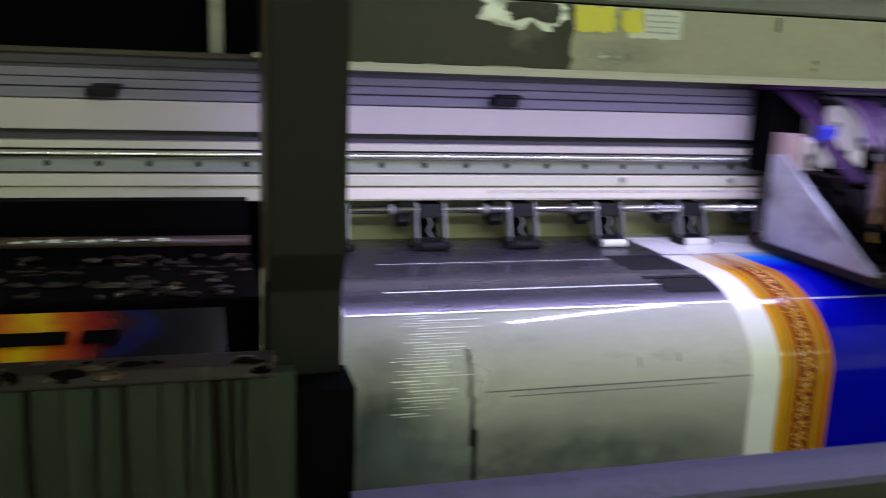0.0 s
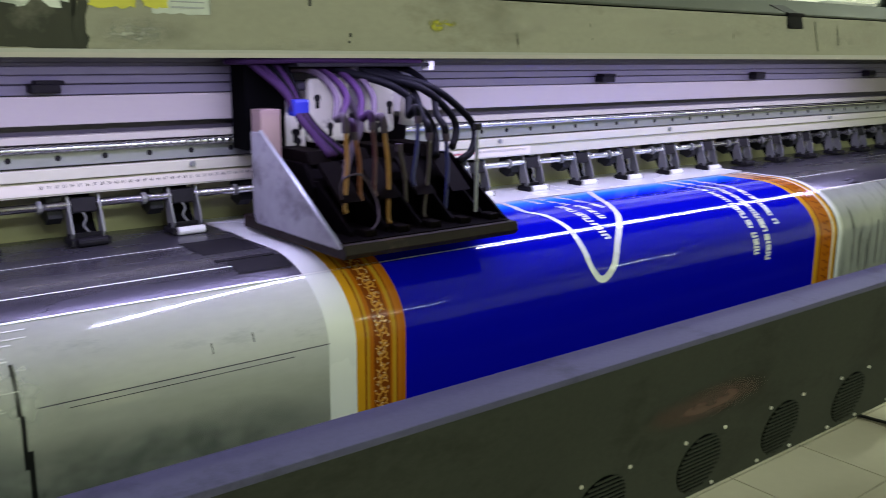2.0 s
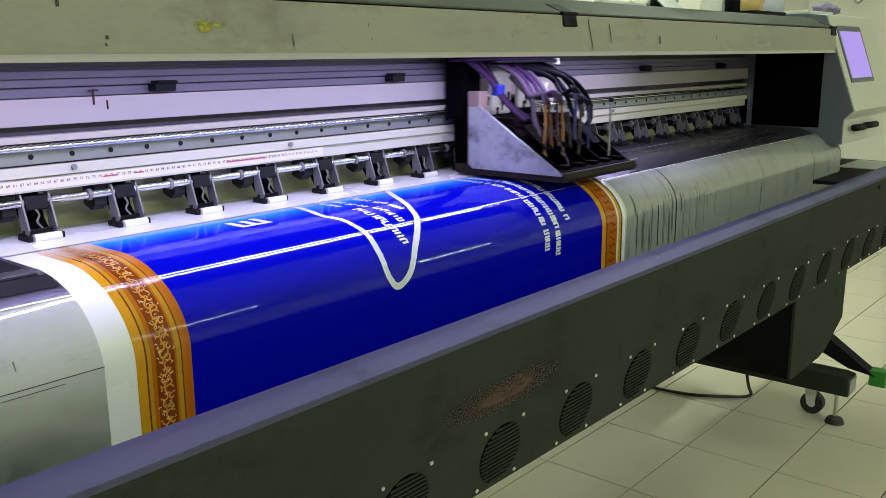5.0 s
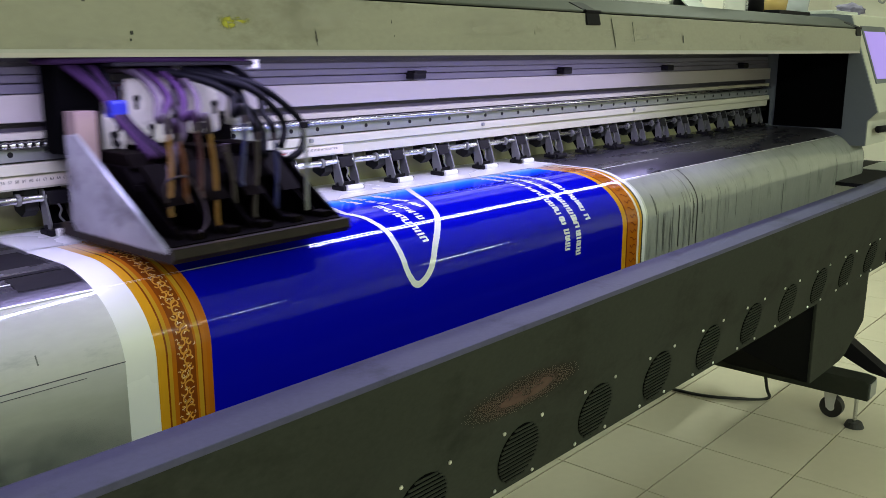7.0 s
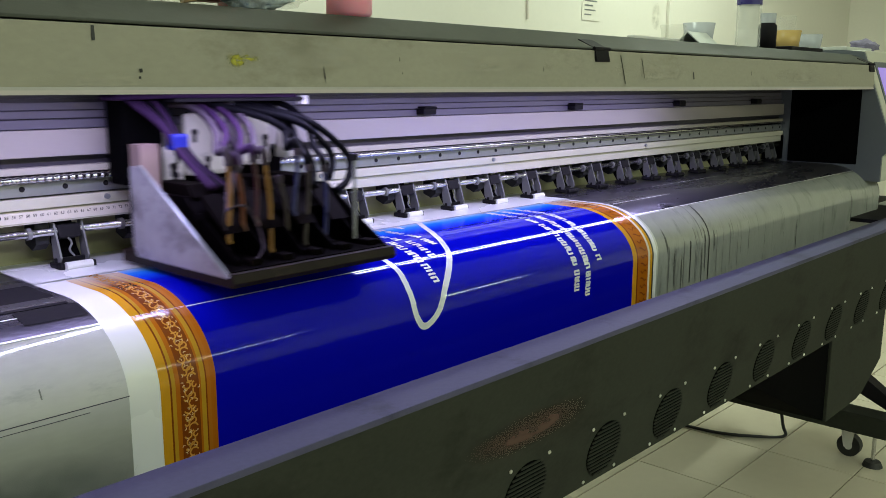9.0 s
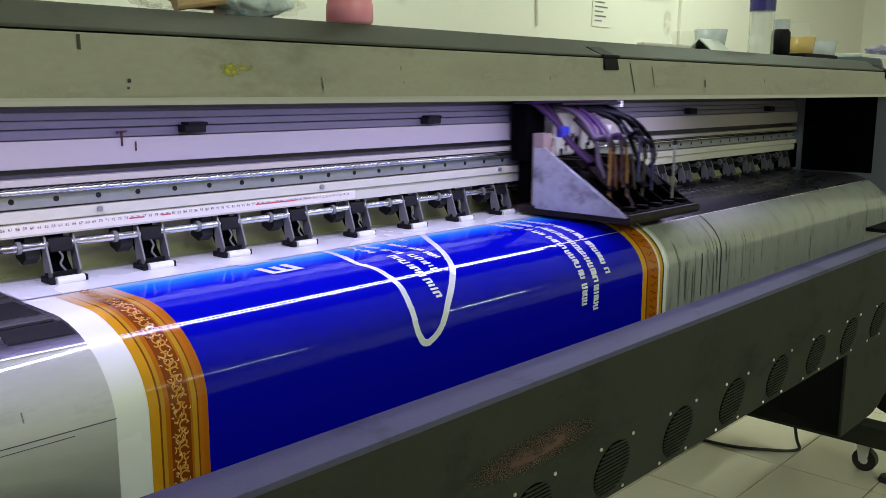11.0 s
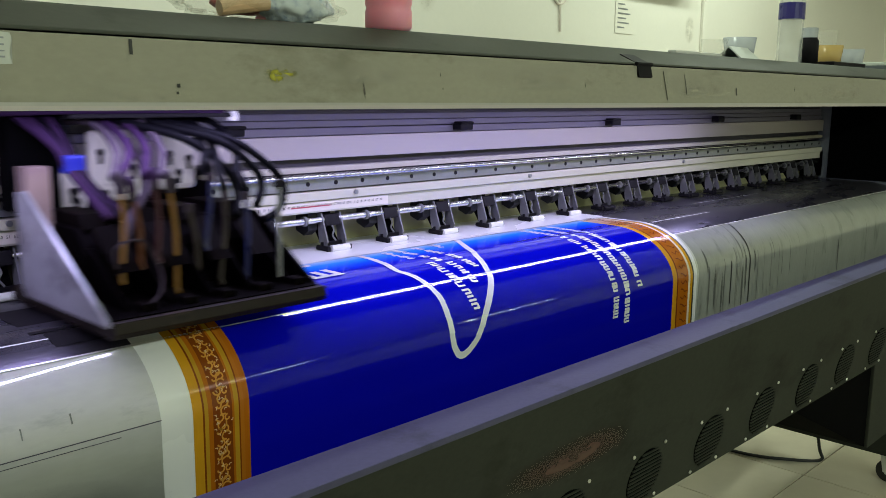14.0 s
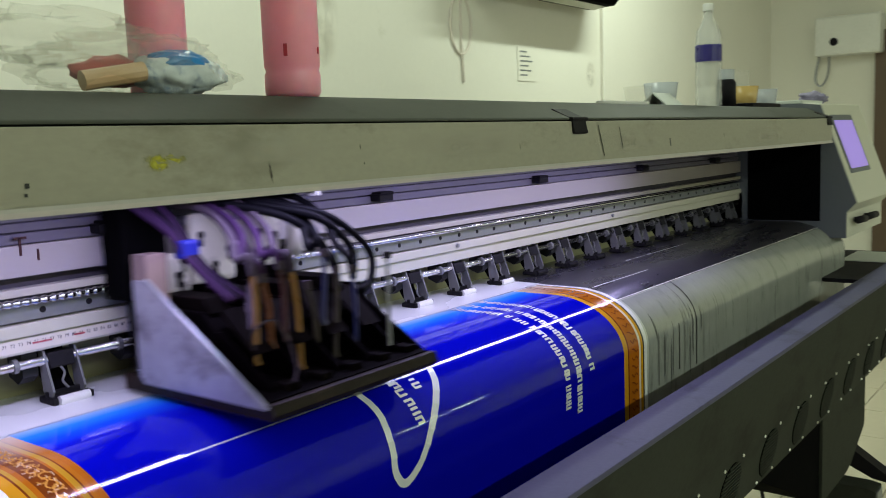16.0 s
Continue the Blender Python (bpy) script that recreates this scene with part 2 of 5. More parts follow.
def clear(name, colour, rough=0.08, see=0.85):
    """Thin clear plastic: mostly lets light through, with a gloss of its own."""
    m, n, l, b = nodes_of(name)
    b.inputs["Base Color"].default_value = (*colour, 1)
    b.inputs["Roughness"].default_value = rough
    t = n.new("ShaderNodeBsdfTransparent")
    t.inputs[0].default_value = (*[0.6 + 0.4 * c for c in colour], 1)
    mx = n.new("ShaderNodeMixShader")
    mx.inputs[0].default_value = 1 - see
    l.new(t.outputs[0], mx.inputs[1])
    l.new(b.outputs[0], mx.inputs[2])
    l.new(mx.outputs[0], n["Material Output"].inputs[0])
    return m


M_CLEAR = clear("clear_plastic", (0.9, 0.92, 0.92), 0.06, 0.72)
M_BAG = clear("clear_bag_film", (0.95, 0.95, 0.92), 0.10, 0.88)
M_PINK.node_tree.nodes["Principled BSDF"].inputs["Subsurface Weight"].default_value = 0.6
M_PINK.node_tree.nodes["Principled BSDF"].inputs["Subsurface Scale"].default_value = 0.04
M_CUP = clear("frosted_cup_plastic", (0.62, 0.66, 0.72), 0.25, 0.35)
M_AMBER = clear("amber_cup_plastic", (0.70, 0.50, 0.18), 0.2, 0.25)


def stain_material(name, colour, scale=9.0, low=0.42, high=0.62, stretch=(1, 1, 1), rough=0.5, strength=1.0):
    """A stain with ragged edges, on a thin patch of its own that fades out to its rim."""
    m, n, l, b = nodes_of(name)
    b.inputs["Base Color"].default_value = (*colour, 1)
    b.inputs["Roughness"].default_value = rough
    tc = n.new("ShaderNodeTexCoord")
    mp = n.new("ShaderNodeMapping")
    mp.inputs["Scale"].default_value = stretch
    l.new(tc.outputs["Generated"], mp.inputs["Vector"])
    nz = n.new("ShaderNodeTexNoise")
    nz.inputs["Scale"].default_value, nz.inputs["Detail"].default_value = scale, 6
    l.new(mp.outputs[0], nz.inputs["Vector"])
    sb = n.new("ShaderNodeVectorMath")
    sb.operation = "SUBTRACT"
    sb.inputs[1].default_value = (0.5, 0.5, 0.5)
    l.new(tc.outputs["Generated"], sb.inputs[0])
    ml = n.new("ShaderNodeVectorMath")
    ml.operation = "MULTIPLY"
    ml.inputs[1].default_value = (1, 0, 1)
    l.new(sb.outputs[0], ml.inputs[0])
    ln = n.new("ShaderNodeVectorMath")
    ln.operation = "LENGTH"
    l.new(ml.outputs[0], ln.inputs[0])
    ed = n.new("ShaderNodeMapRange")
    ed.inputs[1].default_value, ed.inputs[2].default_value, ed.inputs[3].default_value, ed.inputs[4].default_value = 0.18, 0.5, strength, 0
    l.new(ln.outputs["Value"], ed.inputs[0])
    rp = n.new("ShaderNodeMapRange")
    rp.inputs[1].default_value, rp.inputs[2].default_value = low, high
    l.new(nz.outputs["Fac"], rp.inputs[0])
    mu = n.new("ShaderNodeMath")
    mu.operation = "MULTIPLY"
    l.new(ed.outputs[0], mu.inputs[0])
    l.new(rp.outputs[0], mu.inputs[1])
    l.new(mu.outputs[0], b.inputs["Alpha"])
    return m


M_BROWNSTAIN = stain_material("brown_wall_stain", (0.34, 0.28, 0.16), 3.0, 0.35, 0.75, (1, 0, 1), 0.7, 0.55)

# ---- room ----
FLOOR = tagged(part("floor", box(-4, 7.6, -5, 1.74, -0.10, -0.004), M_GROUT), "pale ceramic tile floor with dark joints", "floor", kind="structure")
back_wall = tagged(part("wall_back", box(-4, 7.6, 1.74, 1.90, 0, 3.0), M_WALL), "greenish white plastered wall with stains", "wall", kind="structure")
tagged(part("wall_front", box(-4, 7.6, -5.15, -5.0, 0, 3.0), M_WALL), "greenish white plastered wall", "wall", kind="structure")
tagged(part("wall_side", box(-4.15, -4, -5.15, 1.90, 0, 3.0), M_WALL), "greenish white plastered wall", "wall", kind="structure")
tagged(part("wall_end", box(7.6, 7.75, -5.15, 1.90, 0, 3.0), M_WALL), "greenish white plastered wall at the far end", "wall", kind="structure")
tagged(part("ceiling", box(-4.15, 7.75, -5.15, 1.90, 3.0, 3.1), M_CEIL), "plain white ceiling", "ceiling", kind="structure")
part("wall_stain", sheet_xz(4.49, 4.60, 1.7385, 1.60, 1.75), M_BROWNSTAIN, back_wall)
part("wall_stain", sheet_xz(2.45, 2.62, 1.7385, 1.62, 2.0), M_BROWNSTAIN, back_wall)

# battens out of view; the two nearest the back wall are added fill
for tx, ty, tz, power, lean in TUBES_AND_FILL:
    tl = thing("tube_and_fill_light", "white fluorescent ceiling batten, unseen; the back two added as fill", "ceiling light", "ceiling tubes", at=(tx, ty, tz))
    part("batten", box(-0.62, 0.62, -0.03, 0.03, 0.02, 0.10, 0.004), M_FIXTURE, tl)
    part("tube", rod((-0.59, 0, 0), (0.59, 0, 0), 0.013), M_TUBE, tl)

# ---- printer: the fixed body ----
printer = thing("large_format_printer", "wide grey and cream roll printer with ink stains and scratches", "printer")
X0, X1 = 0.035, 3.38
BX = 3.40
PLATEN_Z, EDGE_Y, APRON_Y, CURVE_Z = 1.037, 0.330, 0.178, 0.930
CURVE = []
length, last = 0.0, None
for i in range(41):
    a = math.pi / 2 * i / 40
    ry, rz = EDGE_Y - APRON_Y, PLATEN_Z - CURVE_Z
    y, z = EDGE_Y - ry * math.sin(a), CURVE_Z + rz * math.cos(a)
    if last:
        length += math.hypot(y - last[0], z - last[1])
    last = (y, z)
    nrm = Vector((0, -math.sin(a) / ry, math.cos(a) / rz)).normalized()
    CURVE.append((length, y, z, nrm.y, nrm.z))
FLAT = 0.50 - EDGE_Y
S_END = FLAT + length + 0.14


def platen_point(s):
    """Point and outward normal at the length s from the line y = 0.50 forward over the edge and down."""
    if s <= FLAT:
        return Vector((0, 0.50 - s, PLATEN_Z)), Vector((0, 0, 1))
    r = s - FLAT
    for a, b in zip(CURVE, CURVE[1:]):
        if r <= b[0]:
            t = (r - a[0]) / (b[0] - a[0])
            return Vector((0, a[1] + (b[1] - a[1]) * t, a[2] + (b[2] - a[2]) * t)), Vector((0, a[3] + (b[3] - a[3]) * t, a[4] + (b[4] - a[4]) * t)).normalized()
    return Vector((0, APRON_Y, CURVE_Z - (r - length))), Vector((0, -1, 0))


def laid(name, xa, xb, sa, sb, lift, material, parent, label="", steps=None, thick=0.0):
    """A thin sheet that follows the platen from sa to sb."""
    steps = steps or max(2, int((sb - sa) / 0.006))
    bm = bmesh.new()
    rows = []
    for i in range(steps + 1):
        p, n = platen_point(sa + (sb - sa) * i / steps)
        q = p + n * lift
        rows.append([bm.verts.new((x, q.y, q.z)) for x in (xa, xb)])
    for a, b in zip(rows, rows[1:]):
        bm.faces.new((a[0], b[0], b[1], a[1]))
    return part(name, bm, material, parent, label, smooth=True)


outline = [(y, z) for _, y, z, _, _ in CURVE]
platen = part("platen", prism([(0.50, PLATEN_Z)] + outline + [(APRON_Y, 0.78), (0.26, 0.78), (0.50, 0.95)], X0, X1), M_STEEL, printer, "brushed steel apron rolling over the front edge")
for p in platen.data.polygons:
    p.use_smooth = len(p.vertices) == 4
part("apron_end", prism([(y + 0.002, z + 0.002) for y, z in outline] + [(APRON_Y + 0.002, 0.79), (0.40, 0.79), (0.40, PLATEN_Z)], X1, X1 + 0.012), M_DARKSTEEL, printer)
S_PLATE = 0.262
laid("heater_plate", X0 + 0.01, X1 - 0.01, -0.12, S_PLATE, 0.0004, M_DARKSTEEL, platen, "dark heated print plate")
# joints in a near-white colour for the light their edges catch
for xa, xb, s in ((0.115, 0.478, 0.094), (0.10, 0.545, 0.218), (1.83, 2.10, 0.196), (2.2, 2.6, 0.090)):
    laid("joint", xa, xb, s - 0.0014, s + 0.0014, 0.0009, M_EDGE_SHINE, platen, "joint between plates, its shine put into the colour", steps=1)
# near-white line painted as the highlight along the plate's edge
laid("plate_edge", X0 + 0.012, X1 - 0.02, S_PLATE - 0.0012, S_PLATE + 0.0012, 0.0010, M_EDGE_SHINE, platen, steps=1)
# dark tape beside the film, scrapes, seams and ink runs on the apron
laid("tape", 0.455, 0.540, 0.075, 0.200, 0.0012, M_BLACK, platen, "dark sticky tape", steps=2)
laid("tape", 0.468, 0.546, 0.203, 0.240, 0.0014, M_BLACK, platen, steps=4)
rnd = random.Random(4)
for k in range(34):
    s = 0.266 + 0.0037 * k
    x = 0.088 + 0.03 * rnd.random() + 0.0012 * max(0, 16 - k)
    w = 0.025 + 0.06 * rnd.random() * (1 if k < 22 else 0.6)
    laid("scrape", x, x + w, s, s + 0.0006 + 0.0010 * rnd.random(), 0.0008, M_SCRAPE, platen, steps=1)
laid("haze", 0.095, 0.235, 0.275, 0.402, 0.0006, stain_material("pale_haze", (0.74, 0.76, 0.72), 2.5, 0.20, 0.95), platen, "pale rubbed patch")
laid("haze", 0.045, 0.20, 0.36, 0.50, 0.0005, stain_material("dull_haze", (0.20, 0.24, 0.25), 2.5, 0.20, 0.85), platen, "dull stained patch")
laid("haze", 0.03, 0.56, 0.395, 0.53, 0.0007, stain_material("dark_green_grime", (0.13, 0.155, 0.145), 2.6, 0.25, 0.80, (3, 1, 1)), platen, "dark grimy patch")
laid("haze", 0.020, 0.150, 0.275, 0.56, 0.0003, stain_material("blue_black_patch", (0.05, 0.062, 0.066), 2.0, 0.15, 0.70), platen, "blue-black patch at the apron's end")
laid("seam", 0.20, 0.55, 0.365, 0.3662, 0.0006, M_DARKSTEEL, platen, steps=1)
laid("seam", 0.23, 0.50, 0.372, 0.3728, 0.0006, M_DARKSTEEL, platen, steps=1)
laid("ink_run", 0.1795, 0.184, 0.315, 0.37, 0.0008, M_INK, platen)
laid("ink_run", 0.182, 0.1865, 0.37, 0.43, 0.0008, M_INK, platen)
laid("ink_run", 0.186, 0.1915, 0.41, 0.50, 0.0008, M_INK, platen)
for x, sa, sb, w in ((1.870, 0.36, 0.47, 0.004), (1.905, 0.37, 0.48, 0.002), (1.945, 0.35, 0.48, 0.003), (1.975, 0.36, 0.46, 0.005), (2.003, 0.33, 0.48, 0.003), (2.070, 0.26, 0.47, 0.006), (2.035, 0.25, 0.36, 0.004), (2.115, 0.35, 0.47, 0.003), (2.15, 0.36, 0.48, 0.002),
                     (2.19, 0.34, 0.45, 0.004), (2.235, 0.35, 0.47, 0.003), (2.36, 0.33, 0.38, 0.003), (2.63, 0.38, 0.47, 0.005), (2.46, 0.36, 0.45, 0.002), (0.448, 0.332, 0.344, 0.0018), (0.395, 0.335, 0.348, 0.0015)):
    laid("ink_run", x, x + w, sa, sb, 0.0007, M_RUN if w < 0.005 else M_INK, platen)

M_STREAK = stain_material("dried_streak", (0.10, 0.105, 0.10), 3.0, 0.22, 0.5, (0.3, 0.5, 2))
rs = random.Random(21)
for k in range(20):
    x = 1.84 + 1.42 * rs.random() ** 1.8
    w = rs.choice((0.002, 0.003, 0.004, 0.010))
    sa = rs.uniform(0.31, 0.39)
    laid("ink_run", x, x + w, sa, sa + rs.uniform(0.06, 0.16), 0.0005 + 0.00001 * k, M_STREAK, platen)
# ink film whose colour also holds the weaker light on this side
laid("wash_and_dimming", 1.824, X1 - 0.004, 0.2665, S_END, 0.00035, surface("ink_washed_dim_steel", (0.37, 0.385, 0.36), 0.06, 0.14, 0.22, 6, 50, 0.015, (0.20, 0.21, 0.20), 0.50, 7, (3, 1, 1), spec=0.28), platen, "steel dulled by washed ink, darkened for weaker light")
# front panel, rail and trough
panel = part("front_panel", prism([(-0.032, 0.905), (0.0, 0.725), (0.020, 0.612), (0.035, 0.612), (0.015, 0.725), (-0.016, 0.905)], 0.02, 3.62), M_PANEL, printer, "dark grey sheet-metal panel with round fan grilles")
part("gutter_rail", prism([(-0.034, 0.898), (-0.034, 0.907), (0.036, 0.907), (0.036, 0.86), (0.031, 0.86), (0.031, 0.898)], 0.02, 3.62, 0.0015), M_LIP, printer, "grey folded rail along the front")
part("inner_trough", prism([(0.03, 0.80), (0.18, 0.80), (0.18, 0.79), (0.03, 0.79)], 0.02, 3.12), M_VOID, printer)
PANEL_TILT = math.degrees(math.atan2(0.0177, 0.1027))
M_SCREW = surface("zinc_screw", (0.75, 0.75, 0.72), 0.3, 0.9)


def fan_grille(x):
    g = new("fan_grille")
    g.parent = panel
    g.matrix_local = pose(x, 0.0085, 0.6735, PANEL_TILT, 0, 0)
    bm = bmesh.new()
    bmesh.ops.create_cone(bm, cap_ends=True, segments=32, radius1=0.052, radius2=0.052, depth=0.002, matrix=Matrix.Rotation(math.pi / 2, 4, "X"))
    # solid disc, near-black to imitate the dark depth behind the slats
    part("opening", bm, M_VOID, g)
    bm = bmesh.new()
    for k in range(-6, 7):
        z = k * 0.0078
        h = math.sqrt(max(0.0, 0.0525 ** 2 - z * z))
        box(-h, h, -0.0030, -0.0008, z - 0.0016, z + 0.0016, 0, bm)
    part("slats", bm, M_PANEL, g)
    for sx in (-0.0505, 0.0505):
        for sz in (-0.052, 0.052):
            bm = bmesh.new()
            bmesh.ops.create_uvsphere(bm, u_segments=8, v_segments=5, radius=0.0036, matrix=Matrix.Translation((sx, -0.001, sz)) @ Matrix.Diagonal((1, 0.6, 1, 1)))
            part("screw", bm, M_SCREW, g)


for k in range(1, 13):
    fan_grille(0.7065 + 0.2303 * k - 0.0505)
st = new("red_stain")
st.parent = panel
M_SMEAR = stain_material("reddish_smear", (0.062, 0.030, 0.023), 2.0, 0.10, 0.55, (2.5, 0, 1), 0.7, 0.95)
for cx, cz, lx, lz, lift in ((1.10, 0.0, 0.160, 0.032, 0.0022),):
    part("smear", sheet_xz(cx - lx, cx + lx, -lift, cz - lz, cz + lz), M_SMEAR, st, "smeared reddish stain")
st.matrix_local = pose(0, -0.0112, 0.787, PANEL_TILT, 0, 0)

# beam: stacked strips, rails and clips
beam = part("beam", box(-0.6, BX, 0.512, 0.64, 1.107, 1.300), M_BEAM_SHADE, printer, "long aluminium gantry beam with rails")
# top strips take darker colours for the shade of the cover edge
for za, zb, y, m in ((1.300, 1.286, 0.508, M_BEAM_SHADE), (1.281, 1.270, 0.508, M_BEAM_UPPER_SHADED), (1.269, 1.258, 0.506, M_BEAM_UPPER_SHADED), (1.2565, 1.2435, 0.502, M_BEAM_UPPER_SHADED), (1.2425, 1.204, 0.496, M_BEAM), (1.190, 1.180, 0.496, M_BEAM_CREAM), (1.1465, 1.131, 0.494, M_BEAM_CREAM), (1.130, 1.109, 0.500, M_BEAM_CREAM)):
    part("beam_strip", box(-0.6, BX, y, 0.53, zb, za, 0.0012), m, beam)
bm = bmesh.new()
rings = []
x = -0.6
while x < BX:
    # ribs added to the round rail so its highlight breaks into dots
    r = 0.0048 + (0.0009 * math.sin(2 * math.pi * x / 0.0115) if 0.15 < x < 1.28 else 0)
    rings.append([bm.verts.new((x, 0.492 + r * math.cos(a), 1.1735 + r * math.sin(a))) for a in [math.pi * k / 5 for k in range(10)]])
    x += 0.0023 if 0.14 < x < 1.28 else 0.05
for a, b in zip(rings, rings[1:]):
    for k in range(10):
        bm.faces.new((a[k], b[k], b[(k + 1) % 10], a[(k + 1) % 10]))
part("linear_rail", bm, M_RAIL, beam, "polished steel guide rail, ribbed to imitate dotted glints", True)
rail_bed = part("rail_bed", box(-0.6, BX, 0.500, 0.53, 1.149, 1.168, 0.001), M_GREYARM, beam)
x = -0.55
while x < BX:
    part("bolt_hole", rod((x, 0.503, 1.160), (x, 0.4990, 1.160), 0.0042, 8), M_BLACK, beam)
    x += 0.0625
for k in range(-1, 6):
    xc = 0.292 + 0.5429 * k
    cl = part("clip", box(xc + 0.002, xc + 0.040, 0.480, 0.51, 1.2465, 1.259, 0.003), M_BLACK, beam, "small black plastic clip")
    part("clip_tab", box(xc + 0.010, xc + 0.046, 0.484, 0.51, 1.257, 1.263, 0.002), M_BLACK, cl)
for xa, w, za, zb in ((0.738, 0.003, 1.252, 1.230), (0.732, 0.016, 1.253, 1.250), (0.760, 0.0025, 1.236, 1.222)):
    part("red_mark", box(xa, xa + w, 0.4948, 0.4965, zb, za), M_INKM, beam)
# ruler tape with its figures, a box-end and bolts
ruler = part("ruler", box(0.0, 1.20, 0.4985, 0.502, 1.112, 1.1285), M_RULER, beam, "paper ruler tape with centimetre figures, smeared red")


def lettering(body, size, m, bm):
    """The built-in font's letters as faces, set upright in the plane y = 0, added to bm."""
    cu = bpy.data.curves.new("lettering", "FONT")
    cu.body, cu.size, cu.align_x, cu.align_y, cu.resolution_u = body, size, "CENTER", "CENTER", 2
    ob = bpy.data.objects.new("lettering", cu)
    me = ob.to_mesh()
    me.transform(m @ Matrix.Rotation(math.pi / 2, 4, "X"))
    bm.from_mesh(me)
    ob.to_mesh_clear()
    bpy.data.objects.remove(ob)
    bpy.data.curves.remove(cu)


bm = bmesh.new()
for cm in range(30, 119):
    lettering(str(cm), 0.0062, Matrix.Translation((cm / 100, 0.4980, 1.1215)), bm)
part("figure_row", bm, M_BLACK, ruler)
for xa, xb in ((0.745, 0.770), (0.80, 0.815), (0.975, 1.06)):
    bm = prism([(0.4979, 1.1195), (0.4979, 1.1215), (0.4983, 1.1215), (0.4983, 1.1195)], xa, xb)
    part("red_smear", bm, surface("red_ink_smear", (0.45, 0.06, 0.09), 0.5), ruler)
for xb in (0.51, 0.697, 1.115, 1.62, 2.3):
    part("bolt", rod((xb, 0.495, 1.1405), (xb, 0.489, 1.1405), 0.0042, 10), M_GREYARM, beam)
part("end_bracket", prism([(0.49, 1.135), (0.49, 1.045), (0.51, 1.045), (0.53, 1.135)], 3.28, 3.30), M_COVER, beam)
part("feed_shaft", rod((0.05, 0.508, 1.094), (3.28, 0.508, 1.094), 0.0058, 12), M_RAIL, printer, "long steel shaft of the pressure rollers", True)
part("back_plate", box(0.06, 3.30, 0.575, 0.60, 1.02, 1.115), M_OLIVE, printer, "olive plate behind the rollers")
part("rear_body", box(0.03, 3.40, 0.62, 0.90, 0.45, 1.39), M_LID, printer)
part("floor_pan", box(0.05, 3.05, 0.05, 0.62, 0.60, 0.62), M_VOID, printer)

# cover, lid and their marks
COVER_LOW, COVER_TOP = (0.197, 1.300), (0.201, 1.3745)
COVER_LEN = math.hypot(COVER_TOP[0] - COVER_LOW[0], COVER_TOP[1] - COVER_LOW[1])
SLOPE = math.degrees(math.atan2(COVER_TOP[0] - COVER_LOW[0], COVER_TOP[1] - COVER_LOW[1]))
cover = part("cover", prism([(0.197, 1.2965), COVER_LOW, COVER_TOP, (0.40, 1.380), (0.40, 1.372), (0.211, 1.366), (0.207, 1.2965)], 0.028, 3.285, 0.001), M_COVER, printer, "cream cover panel, stained and scratched")
part("edge_trim", prism([(0.1955, 1.2955), (0.1955, 1.3005), (0.2095, 1.3005), (0.2095, 1.2955)], 0.028, 3.285), M_BEAM, cover)
part("lid", prism([(0.203, 1.3765), (0.205, 1.3805), (0.272, 1.4095), (0.282, 1.4125), (0.90, 1.4145), (0.90, 1.381), (0.40, 1.381)], 0.028, 3.30, 0.002), M_LID, printer, "dark grey top lid with a sloping front")
# near-black sheet, the dark under the cover put into its colour
part("lid_under_shade", prism([(0.222, 1.366), (0.64, 1.366), (0.64, 1.358), (0.222, 1.358)], 0.028, 3.30), M_VOID, printer)


def on_cover(name, x0, x1, u0, u1, material, lift=0.0004, label="", thick=0.0008):
    """A flat piece on the sloping cover; u runs from its lower to its upper edge, 0 to 1."""
    ob = part(name, sheet_xz(x0, x1, -thick - lift, u0 * COVER_LEN, u1 * COVER_LEN), material, cover, label)
    ob.matrix_local = pose(0, *COVER_LOW, -SLOPE, 0, 0)
    return ob


def torn(name, x0, x1, u0, u1, seed, material, label="", lift=0.0004, rag=(0.004, 0.05), steps=22):
    """A flat piece on the cover with a ragged outline."""
    rr = random.Random(seed)
    ring = []
    for i in range(steps):
        ring.append((x0 + (x1 - x0) * i / steps + rr.uniform(-1, 1) * rag[0], u0 + rr.uniform(-1, 1) * rag[1]))
    for i in range(6):
        ring.append((x1 + rr.uniform(-1, 1) * rag[0], u0 + (u1 - u0) * i / 6))
    for i in range(steps):
        ring.append((x1 - (x1 - x0) * i / steps + rr.uniform(-1, 1) * rag[0], u1 + rr.uniform(-1, 1) * rag[1]))
    for i in range(6):
        ring.append((x0 + rr.uniform(-1, 1) * rag[0], u1 - (u1 - u0) * i / 6))
    bm = bmesh.new()
    f = bm.faces.new([bm.verts.new((x, -lift, min(0.995, max(0.005, u)) * COVER_LEN)) for x, u in ring])
    bmesh.ops.triangulate(bm, faces=[f])
    bmesh.ops.recalc_face_normals(bm, faces=bm.faces)
    ob = part(name, bm, material, cover, label)
    ob.matrix_local = pose(0, *COVER_LOW, -SLOPE, 0, 0)
    return ob


M_GRIME = stain_material("grey_grime", (0.13, 0.13, 0.10), 2.2, 0.30, 0.85, (2, 0, 0.7), 0.6, 0.38)
M_GRIME_PALE = stain_material("pale_wipe", (0.50, 0.48, 0.40), 2.2, 0.30, 0.85, (2, 0, 0.7), 0.5, 0.7)
M_OLIVEPAINT = stain_material("olive_yellow_paint", (0.40, 0.38, 0.02), 3.0, 0.25, 0.45)
M_BARE = surface("bare_shiny_film", (0.62, 0.64, 0.60), 0.25, 0.3, 0.2, 30, 150, 0.2)
